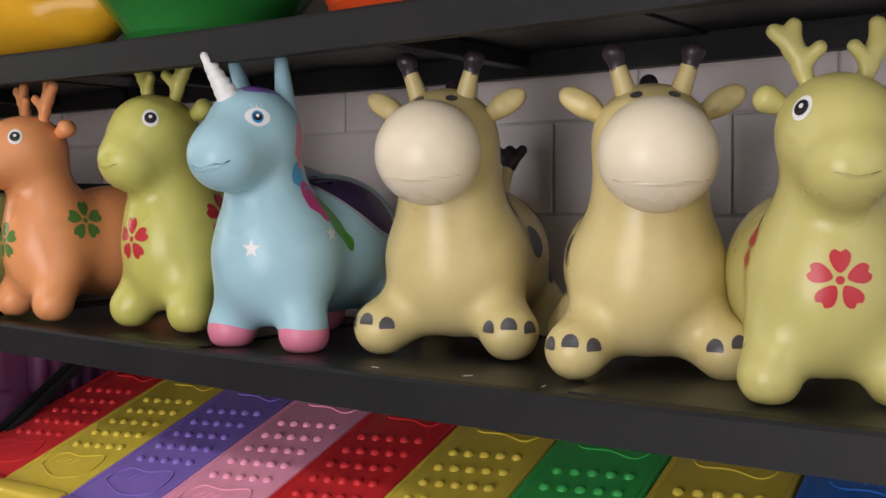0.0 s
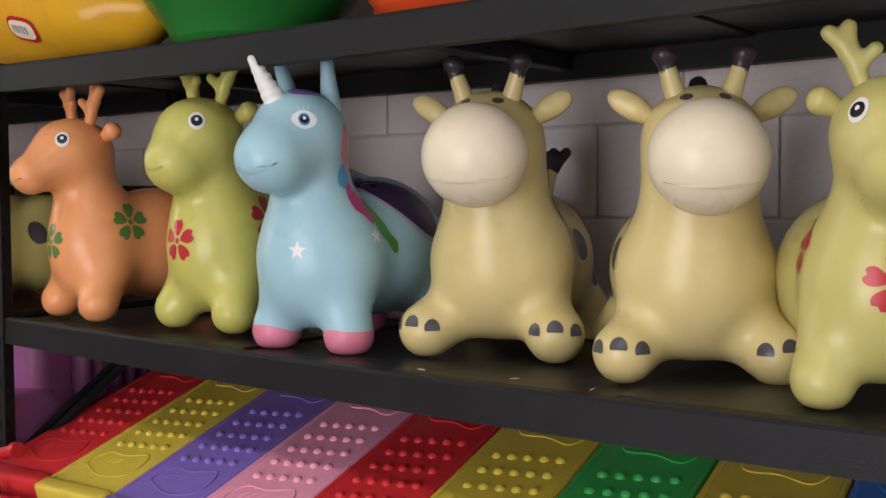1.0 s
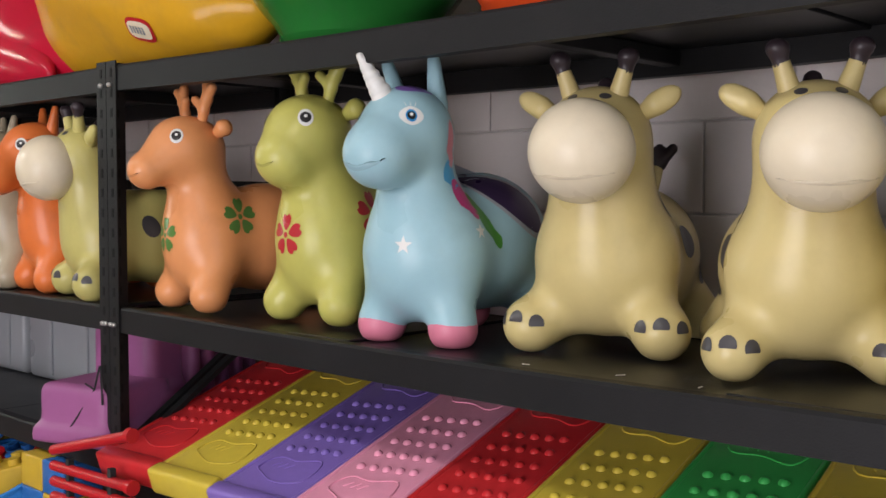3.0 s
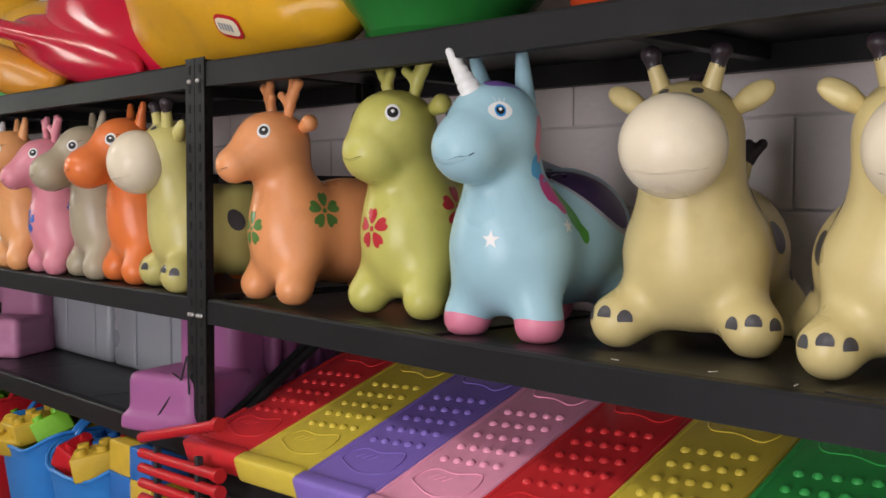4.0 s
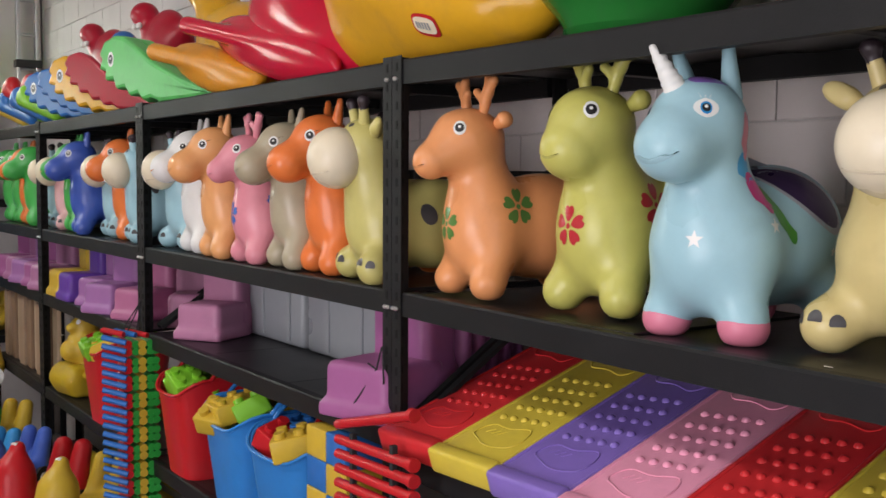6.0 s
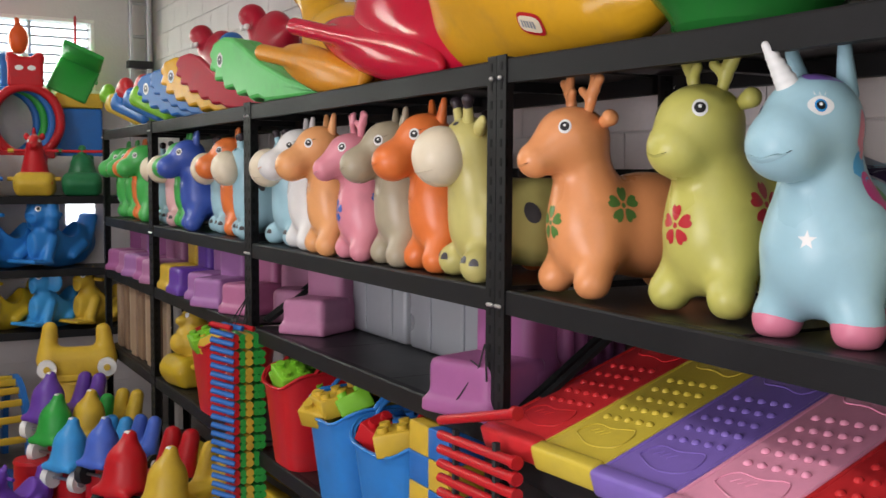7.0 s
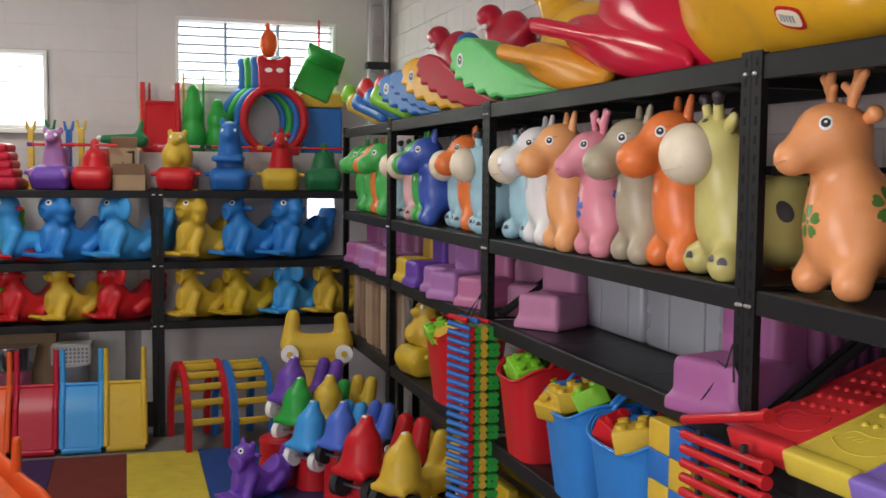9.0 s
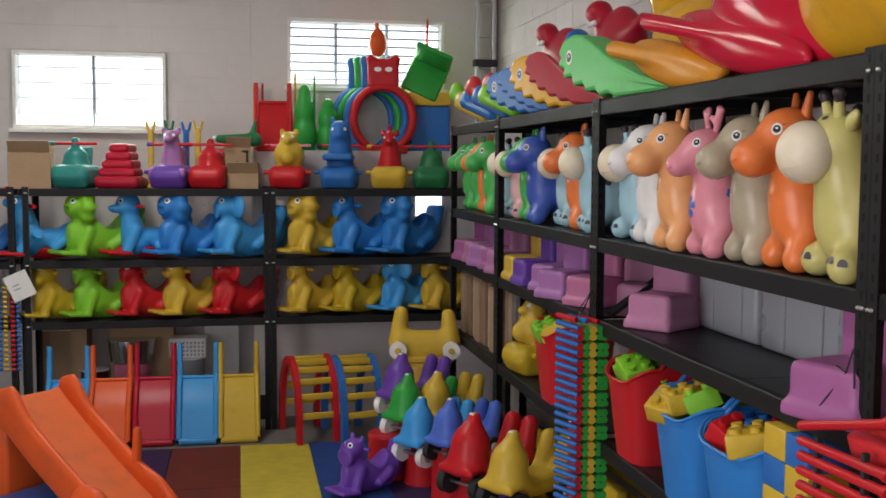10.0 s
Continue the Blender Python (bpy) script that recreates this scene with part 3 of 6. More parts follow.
            soft("ear", [cap(S(0.044 * x, 0.028, 0.468), S(0.038 * x - (0.04 if x < 0 else 0), 0.024, 0.556), 0.021 * s, 0.013 * s)], 0.005, 0.01, colour, t)
        else:
            soft("ear", [cap(S(0.038 * x, 0.025, 0.468), S(0.055 * x, 0.03, 0.536), 0.019 * s, 0.010 * s)], 0.005, 0.01, ear or colour, t)
        o, w = at((0, -0.02, 0.430), 47 * x, 8) if uni else at((0, -0.02, 0.418), 50 * x, 8)
        if uni:
            decal("eye_white", tr, o, w, (0, 0, 1), [(0.024 * s * math.copysign(abs(math.cos(u)) ** 1.4, math.cos(u)), 0.019 * s * math.sin(u)) for u in (2 * math.pi * i / 20 for i in range(20))], EYE_WHITE, t, rings=3)
            for k in (-0.008, 0.0, 0.008):
                decal("eyelash", tr, o + Vector((0, 0, 0.024 * s)), w, (0, 0, 1), [(k - 0.0009, -0.004), (k + 0.0009, -0.004), (k * 1.5, 0.006)], EYE_WHITE, t, rings=1)
            eye(tr, o, w, 0.0165 * s, t, EYE_WHITE, iris)
        else:
            eye(tr, o, w, 0.0185 * s, t)
            if hor:
                decal("eyelash", tr, o + Vector((0, 0, 0.012 * s)), w, (0, 0, 1), [(x * 0.014 * s, 0.000), (x * 0.034 * s, 0.008 * s), (x * 0.014 * s, 0.0022 * s)], PUPIL, t, rings=2)
    smile(tr, 0.340 if uni else 0.33, 0.052 if uni else 0.030, 0.022 if uni else 0.010, s, t, vinyl("seam_" + colour.name, tuple(0.8 * c for c in colour.node_tree.nodes["Vector Math"].inputs[0].default_value)))
    if petals:
        flower(tr, *at((0, 0.06, 0.190), -3, 0), 0.045 * s, petals, t)
        for x in (-1, 1):
            flower(tr, *at((0, 0.085, 0.235), 84 * x, 0), 0.047 * s, petals, t)
    if uni:
        for x in (-1, 1):
            way = Vector((-x, 0.45, -0.35))
            o = Vector(S(0, 0.235, 0.255)) - way * 0.4
            for nm, a, b, mm, lf in (("wing_edge", 0.108, 0.054, vinyl("wing_silver", (0.42, 0.42, 0.48)), 0.0012), ("wing", 0.097, 0.044, vinyl("wing_plum", (0.05, 0.03, 0.08)), 0.002)):
                decal(nm, tr, o, way, (0, 0, 1), [((a * math.cos(u) * 0.9) * s * x, (b * math.sin(u) * (1.0 - 0.35 * math.cos(u) * x * -1) - 0.5 * a * math.cos(u)) * s) for u in (2 * math.pi * i / 24 for i in range(24))], mm, t, lift=lf)
            decal("star", tr, *at((0, 0.10, 0.225), 72 * x, 0), (0, 0, 1), star(0.016 * s), WHITE_V, t, rings=2)
            decal("star", tr, *at((0, 0.25, 0.17), 90 * x, 0), (0, 0, 1), star(0.012 * s), WHITE_V, t, rings=2)
            locks = ((0.030, 0.425, 0.014, 0.045, PINK_V, 0.1), (0.036, 0.365, 0.017, 0.032, vinyl("lock_blue", (0.08, 0.35, 0.62)), 0.1), (0.058, 0.318, 0.020, 0.042, MAG_D, 0.5), (0.108, 0.274, 0.019, 0.058, vinyl("lock_green", (0.08, 0.30, 0.05)), 1.0))
            for yy, zz, wd, ln, mm, tn in locks:
                decal("mane_lock", tr, S(0.4 * x, yy, zz), (-x, -0.05, -0.1), (0, 0, 1), [(x * (wd * math.sin(u) + (0.012 if math.cos(u) < -0.5 else 0) - tn * 0.45 * ln * math.cos(u)) * s, ln * math.cos(u) * s) for u in (2 * math.pi * i / 20 for i in range(20))], mm, t, rings=3)
        decal("star", tr, *at((0, 0.05, 0.20), 16, 0), (0, 0, 1), star(0.019 * s), WHITE_V, t, rings=2)
        decal("forelock", tr, S(0.02, -0.02, 0.7), (0, 0, -1), (0, 1, 0), [(0.036 * math.cos(u) * s, 0.028 * math.sin(u) * s + 0.014 * math.cos(2 * u) * s) for u in (2 * math.pi * i / 18 for i in range(18))], PURP_D, t)
        for x in (-1, 1):
            for yy in (0.018, 0.32):
                soft("hoof", [cap(S(0.0865 * x, yy + 0.002, 0.040), S(0.0895 * x, yy, 0.036), 0.0482 * s, 0.0485 * s)], 0.005, 0.01, HOOF_V, t, "pink painted hoof", flat=-0.0005)
    return t


def put(x, y, deg=0.0, z=MIDZ):
    return pose(x, y, z, 0, 0, deg)


hopper("bouncing_deer", "peach orange vinyl bouncing deer with green flowers on a black shelf", ORANGE_V, "deer", put(-1.680, 0.102, -5), 0.985, GREEN_D)
hopper("bouncing_deer", "olive yellow vinyl bouncing deer with red flowers", OLIVE_V, "deer", put(-1.262, 0.138, 1), 1.04, RED_D, snub=True)
hopper("bouncing_unicorn", "baby blue vinyl bouncing unicorn with pink hooves", BLUE_V, "unicorn", put(-0.925, 0.105, 6.5, MIDZ - SAG), 1.0, None, None, 0.0055, EYE_BLUE)
hopper("bouncing_giraffe", "pale yellow vinyl bouncing giraffe with cream muzzle", YEL_V, "giraffe", put(-0.560, 0.188, 17, MIDZ - SAG), 1.01, None, None, 0.0055)
hopper("bouncing_giraffe", "pale yellow vinyl bouncing giraffe facing the aisle", YEL_V, "giraffe", put(-0.140, 0.185, 31, MIDZ - SAG), 0.97, None, None, 0.0055)
hopper("bouncing_deer", "lemon yellow vinyl bouncing deer with red flowers", LEMON_V, "deer", put(0.140, 0.155, 28, MIDZ - SAG * 0.6), 0.94, RED_D, None, 0.0055, snub=True)
hopper("bouncing_giraffe", "small pale yellow vinyl bouncing giraffe beside a post", LEMON_V, "giraffe", put(-2.165, 0.025, -14), 0.97)
hopper("bouncing_horse", "deep orange vinyl bouncing horse", DORANGE_V, "horse", put(-2.44, 0.085, -8), 1.0, None)
hopper("bouncing_horse", "greige vinyl bouncing horse", GREYV, "horse", put(-2.67, 0.07, -8), 0.97, None)
hopper("bouncing_deer", "rose pink vinyl bouncing deer with blue flowers", PINK_V, "deer", put(-2.93, 0.05, -6), 0.93, BLUE_D)
base_horse = hopper("bouncing_horse", "peach orange vinyl bouncing horse", vinyl("soft_orange", (0.80, 0.38, 0.15)), "horse", put(-3.22, 0.045, -8), 0.98, None)
base_cow = hopper("bouncing_cow", "baby blue vinyl bouncing cow with cream muzzle", BLUE_V, "giraffe", put(-3.77, 0.06, 0), 0.90)


def recolour(t, colour, label):
    t["label"] = label
    for c in t.children_recursive:
        if c.name.split(".")[0] in ("body", "ear", "horn", "tail", "antler") and len(c.material_slots):
            c.material_slots[0].link = 'OBJECT'
            c.material_slots[0].material = colour
    return t


ROW = [(-3.52, 0.08, "h", WHITE_V, "white vinyl bouncing cow with a black eye"), (-4.30, 0.05, "c", BLUE_V, "baby blue vinyl bouncing cow with cream muzzle"), (-4.58, 0.12, "h", DORANGE_V, "orange vinyl bouncing horse"), (-4.80, 0.09, "c", BLUE_V, "baby blue vinyl bouncing cow in the row"),
       (-5.08, 0.05, "h", NAVY_V, "royal blue vinyl bouncing horse"), (-5.40, 0.10, "h", GREEN_V, "leaf green vinyl bouncing horse"), (-5.66, 0.07, "c", PALEPINK_V, "pale pink vinyl bouncing cow"), (-5.98, 0.10, "c", BLUE_V, "baby blue vinyl bouncing cow behind a post"),
       (-6.26, 0.08, "h", GREEN_V, "leaf green vinyl bouncing horse"), (-6.58, 0.12, "h", DORANGE_V, "orange vinyl bouncing horse in the row"), (-6.85, 0.13, "h", GREEN_V, "leaf green vinyl bouncing horse in the row"), (-7.12, 0.13, "h", GREEN_V, "leaf green vinyl bouncing horse at the row's end")]
for x, y, k, colour, label in ROW:
    recolour(copy_thing(base_horse if k == "h" else base_cow, put(x, y, -6 - (int(-x * 100) % 9))), colour, label)

# ---------------------------------------------------------------- tactile boards under the middle deck
B_RED, B_YEL, B_PUR = plastic("board_red", (0.62, 0.03, 0.035), 0.38), plastic("board_yellow", (0.64, 0.49, 0.06), 0.38), plastic("board_violet", (0.23, 0.15, 0.50), 0.38)
B_PNK, B_GRN, B_BLU = plastic("board_pink", (0.84, 0.34, 0.48), 0.38), plastic("board_green", (0.05, 0.42, 0.09), 0.38), plastic("board_blue", (0.03, 0.15, 0.50), 0.38)
BOARD_COLS = [("red", B_RED), ("yellow", B_YEL), ("purple", B_PUR), ("pink", B_PNK), ("red", B_RED), ("yellow", B_YEL), ("green", B_GRN), ("yellow", B_YEL), ("blue", B_BLU)]


def board(m, colour, word):
    """A sloping plastic stepping board: rims, raised nubs and two raised foot outlines. Runs along y from its front end."""
    t = thing("stepping_board", m, word + " moulded plastic stepping board with nubs, leaning under the shelf", "balance board", "stepping boards under the deck")
    w, ln, th = 0.1165, 0.74, 0.05
    deck = bmesh.new()
    box(deck, -w + 0.010, w - 0.010, 0.02, ln - 0.02, -th, -0.006, 0.004)
    part("deck", deck, colour, t, smooth=True)
    for x in (-1, 1):
        part("side_rim", B(min(x * w, x * (w - 0.012)), max(x * w, x * (w - 0.012)), 0.0, ln, -th - 0.01, -0.003, 0.005), colour, t, smooth=True)
    part("front_lip", B(-w, w, -0.022, 0.024, -th - 0.012, 0.004, 0.010), colour, t, smooth=True)
    nub = None
    for r in range(5):
        for c in range(5):
            x, y = -0.068 + 0.034 * c, 0.205 + 0.057 * r + 0.004 * (c - 2)
            if nub is None:
                nb = bmesh.new()
                bmesh.ops.create_uvsphere(nb, u_segments=12, v_segments=8, radius=0.0112)
                nub = part("nub", nb, colour, t, smooth=True)
                o = nub
            else:
                o = new("nub", nub.data)
                o.parent = t
            o.location = (x, y, -0.0085)
    for y0, flip in ((0.115, 1), (0.56, -1)):
        bm = bmesh.new()
        n = 26
        ring = []
        for i in range(n):
            u = 2 * math.pi * i / n
            rx = 0.050 + 0.014 * math.cos(u - 0.6) + 0.012 * math.cos(2 * u) + 0.010 * math.sin(3 * u)
            ring.append(Vector((0.080 * math.cos(u), y0 + flip * rx * math.sin(u) * 1.15, -0.0055)))
        tube(bm, ring, 0.0022, 5, True)
        for q in (-0.02, 0.0, 0.02):
            part("tread_line", R((-0.03 + q, y0 + flip * 0.005, -0.0058), (-0.016 + q, y0 + flip * 0.025, -0.0058), 0.0016, seg=5), colour, t)
        part("foot_outline", bm, colour, t, smooth=True)
    return t


SLOPE = 17.5
for i, (word, colour) in enumerate(BOARD_COLS):
    x = -1.757 + 0.2395 * i
    board(pose(x, -0.035, 1.400, SLOPE, 0, 4.0), colour, word)

# ---------------------------------------------------------------- end wall shelving
HALFX = -8.12
halfwall = tagged(part("ledge_wall", B(FARX + 0.004, HALFX, -1.455, WALLY - 0.004, 0.0, 2.172), WALL_WHITE), "white painted low block wall with a ledge", "wall", kind="structure")
holed_wall("pier_west", FARX + 0.002, FARX + 0.05, -1.455, WALLY - 0.004, [WIN_A, (-1.455, WALLY - 0.004, 0.0, 2.172)], WALL_WHITE, "white painted thicker wall round the corner window")
WIN_D = part("window_opening", B(HALFX - 0.002, HALFX + 0.006, -0.12, 0.10, 1.655, 1.86), SKYGLOW, None)
tagged(WIN_D, "small bright window in the low wall", "window", kind="structure")
BX, BDEEP = -7.685, 0.42
B_DECKS = (1.885, 1.345, 0.885)


def end_bay(y0, y1):
    s = thing("shelving_bay", Matrix.Identity(4), "black steel shelving bay against the end wall", "shelving", "bays of the end shelf")
    for y, sy in ((y0, 1), (y1, -1)):
        for x, sx in ((BX, -1), (BX - BDEEP, 1)):
            p = part("post", B(min(x, x + sx * 0.004), max(x, x + sx * 0.004), min(y, y + sy * 0.045), max(y, y + sy * 0.045), 0, 1.90), STEEL_BLACK, s)
            part("post_wing", B(min(x + sx * 0.004, x + sx * 0.045), max(x + sx * 0.004, x + sx * 0.045), min(y, y + sy * 0.004), max(y, y + sy * 0.004), 0, 1.90), STEEL_BLACK, p)
            if x == BX:
                bm = bmesh.new()
                for i in range(37):
                    box(bm, x - 0.002, x + 0.001, y + sy * 0.024 - 0.006, y + sy * 0.024 + 0.006, 0.03 + i * 0.05, 0.052 + i * 0.05)
                tagged(part("slotting", bm, HOLE_BLACK, p), kind="stuff")
                for z in B_DECKS:
                    bb = bmesh.new()
                    ball(bb, (x + 0.004, y + sy * 0.024, z - 0.03), (0.005, 0.014, 0.006), 8)
                    part("bolt", bb, BOLT, p)
    for z in B_DECKS:
        for x, n in ((BX - 0.03, "front_beam"), (BX - BDEEP + 0.004, "rear_beam")):
            part(n, B(x, x + 0.026, y0 + 0.046, y1 - 0.046, z - 0.055, z + 0.002, 0.003), STEEL_BLACK, s)
        part("deck_board", B(BX - BDEEP + 0.032, BX - 0.032, y0 + 0.05, y1 - 0.05, z - 0.012, z, 0.002), DECK_BLACK, s)
    return s


end_bay(-3.14, -1.335)
end_bay(-1.332, 0.60)
end_bay(-4.95, -3.20)


def rocker(kind, m, colour, word, base=None, s=1.0):
    """A moulded ride-on rocking animal that faces -y: curved rocker hull, footrest, body, head, seat back and handle."""
    t = thing("rocking_animal", m, word, "rocking toy", "rocking animals on the end shelf")

    def S(*v):
        return tuple(c * s for c in v)

    foot = rbox(S(0, -0.235, 0.055), S(0.135, 0.095, 0.015), 0.013 * s, (-5, 0, 0))
    hull = [ell(S(0, 0.05, 0.17), S(0.100, 0.315, 0.17)), foot]
    if base:
        soft("rocker_base", hull, 0.010, 0.02, base, t, "red rocker base", [rbox(S(0, 0.05, 0.30), S(0.3, 0.6, 0.21), 0.02)], flat=0.001)
        L, cut = [ell(S(0, 0.05, 0.15), S(0.10, 0.20, 0.075))], []
    else:
        L = hull + []
        cut = [ell(S(0, 0.06, 0.41), S(0.3, 0.125, 0.20)), rbox(S(0, -0.36, 0.24), S(0.3, 0.13, 0.15), 0.03), rbox(S(0, 0.50, 0.36), S(0.3, 0.12, 0.17), 0.04)]
    hx, hz = -0.125, 0.385
    L += [cap(S(0, -0.08, 0.12), S(0, hx + 0.01, 0.31), 0.098 * s, 0.066 * s), rbox(S(0, 0.275, 0.255), S(0.085, 0.030, 0.130), 0.028 * s, (-20, 0, 0)), cap(S(0, 0.20, 0.10), S(0, 0.315, 0.27), 0.075 * s, 0.050 * s), ell(S(0, 0.20, 0.16), S(0.105, 0.10, 0.10))]
    for x in (-1, 1):
        L += [cap(S(0.072 * x, -0.10, 0.21), S(0.085 * x, -0.165, 0.075), 0.040 * s, 0.038 * s), cap(S(0.098 * x, 0.16, 0.16), S(0.102 * x, 0.06, 0.09), 0.040 * s, 0.034 * s)]
    if kind == "horse":
        L += [ell(S(0, hx - 0.02, hz), S(0.066, 0.085, 0.068)), cap(S(0, hx - 0.07, hz - 0.015), S(0, hx - 0.135, hz - 0.065), 0.052 * s, 0.047 * s), ell(S(0, hx + 0.055, hz - 0.02), S(0.022, 0.04, 0.095))]
        L += [cap(S(0.034 * x, hx + 0.02, hz + 0.05), S(0.045 * x, hx + 0.03, hz + 0.10), 0.018 * s, 0.009 * s) for x in (-1, 1)]
    elif kind == "lion":
        L += [ell(S(0.105 * math.cos(a), hx + 0.01, hz - 0.01 + 0.105 * math.sin(a)), S(0.048, 0.055, 0.048)) for a in (math.pi * i / 5 for i in range(10))]
        L += [ell(S(0, hx, hz), S(0.11, 0.07, 0.11)), ell(S(0, hx - 0.055, hz), S(0.082, 0.06, 0.082)), ell(S(0, hx - 0.11, hz - 0.028), S(0.056, 0.036, 0.040))]
    elif kind == "hippo":
        L += [ell(S(0, hx, hz), S(0.088, 0.09, 0.082)), ell(S(0, hx - 0.085, hz - 0.06), S(0.092, 0.075, 0.072)), cap(S(0, hx - 0.10, hz - 0.01), S(0, hx - 0.125, hz + 0.055), 0.026 * s, 0.010 * s)]
        L += [ell(S(0.066 * x, hx + 0.03, hz + 0.08), S(0.026, 0.016, 0.03)) for x in (-1, 1)]
    elif kind == "elephant":
        L += [ell(S(0, hx - 0.01, hz), S(0.088, 0.09, 0.088)), cap(S(0, hx - 0.08, hz - 0.02), S(0, hx - 0.135, hz - 0.085), 0.042 * s, 0.033 * s), cap(S(0, hx - 0.135, hz - 0.085), S(0, hx - 0.19, hz - 0.01), 0.032 * s, 0.026 * s)]
        L += [ell(S(0.118 * x, hx + 0.02, hz), S(0.062, 0.022, 0.088), (0, 0, 25 * x)) for x in (-1, 1)]
    elif kind == "duck":
        L += [ell(S(0, hx, hz + 0.01), S(0.082, 0.088, 0.085)), ell(S(0, hx - 0.10, hz - 0.012), S(0.052, 0.05, 0.02)), ell(S(0, hx - 0.09, hz - 0.035), S(0.042, 0.04, 0.014))]
    else:
        L += [cap(S(0, hx, 0.28), S(0, hx - 0.02, 0.41), 0.072 * s, 0.052 * s), ell(S(0, hx - 0.065, 0.41), S(0.052, 0.075, 0.044)), ell(S(0.13, -0.06, 0.19), S(0.06, 0.04, 0.018), (0, 30, 0)), ell(S(-0.13, -0.06, 0.19), S(0.06, 0.04, 0.018), (0, -30, 0))]
    body = soft("body", L, 0.011, 0.022 * s, colour, t, cut=cut, flat=0.001)
    tr = skin(body)
    for x in (-1, 1):
        d = Vector((0.72 * x, -0.68, 0.12))
        o = Vector(S(0, hx - 0.03, hz + 0.03)) + d * 0.4
        decal("eye_white", tr, o, -d, (0, 0, 1), disc(0.020 * s, 12), EYE_WHITE, t, lift=0.003, rings=2)
        decal("pupil", tr, o, -d, (0, 0, 1), disc(0.011 * s, 10), PUPIL, t, lift=0.005, rings=2)
    part("handle", R(S(-0.145, hx + 0.04, hz + 0.0), S(0.145, hx + 0.04, hz + 0.0), 0.014 * s), base or colour, t, smooth=True)
    if kind == "seal":
        bb = bmesh.new()
        ball(bb, S(0, hx - 0.10, 0.487), 0.042 * s)
        part("nose_ball", bb, base or colour, t, smooth=True)
    return t


FACE = 31
MID_P = plastic("mid_blue", (0.03, 0.20, 0.56))
L2 = [(-3.07, "seal", SKY_P, "sky blue rocking seal with a ball on a red base", RED_P), (-2.66, "lion", LIME_P, "lime green plastic rocking lion", None), (-2.31, "duck", SKY_P, "sky blue rocking duck on a red base", RED_P), (-1.98, "lion", MID_P, "blue plastic rocking lion", None), (-1.56, "elephant", SKY_P, "sky blue plastic rocking elephant", None),
      (-1.00, "lion", YEL_P, "yellow plastic rocking lion", None), (-0.64, "horse", MID_P, "blue plastic rocking horse", None), (-0.26, "lion", MID_P, "deep blue plastic rocking lion", None)]
L3 = [(-2.93, "hippo", MOSS_P, "mustard plastic rocking hippo", None), (-2.64, "horse", LIME_P, "lime green plastic rocking horse", None), (-2.29, "horse", RED_P, "red plastic rocking horse", None), (-1.98, "duck", YEL_P, "yellow plastic rocking duck", None), (-1.60, "elephant", RED_P, "red plastic rocking elephant", None),
      (-1.03, "horse", YEL_P, "yellow plastic rocking horse", None), (-0.66, "horse", MOSS_P, "mustard plastic rocking camel", None), (-0.28, "elephant", SKY_P, "blue plastic rocking elephant", None), (0.05, "horse", YEL_P, "yellow plastic rocking horse by the corner", None)]
for row, z in ((L2, B_DECKS[1]), (L3, B_DECKS[2])):
    for i, (y, k, c, word, base) in enumerate(row):
        rocker(k, pose(BX - 0.20, y + 0.03, z, 0, 0, FACE + (i * 7) % 13 - 6), c, word, base, 1.06 if z > 1 else 0.95)

# on the top of the end shelf
TOPB = B_DECKS[0]


def carton(m, w, d, hh, label):
    t = thing("cardboard_box", m, label, "box")
    part("carton_body", B(-w / 2, w / 2, -d / 2, d / 2, 0, hh, 0.003), CARD, t)
    for x in (-1, 1):
        part("flap", B(-0.002, 0.10, -d / 2 + 0.005, d / 2 - 0.005, 0, 0.004, 0, pose(x * w / 2, 0, hh, 0, -55 if x > 0 else 235, 0)), CARD, t)
    part("packing_tape", B(-w / 2 - 0.001, w / 2 + 0.001, -0.025, 0.025, hh - 0.001, hh + 0.001), mat("tape", (0.5, 0.36, 0.2), 0.25), t)
    return t


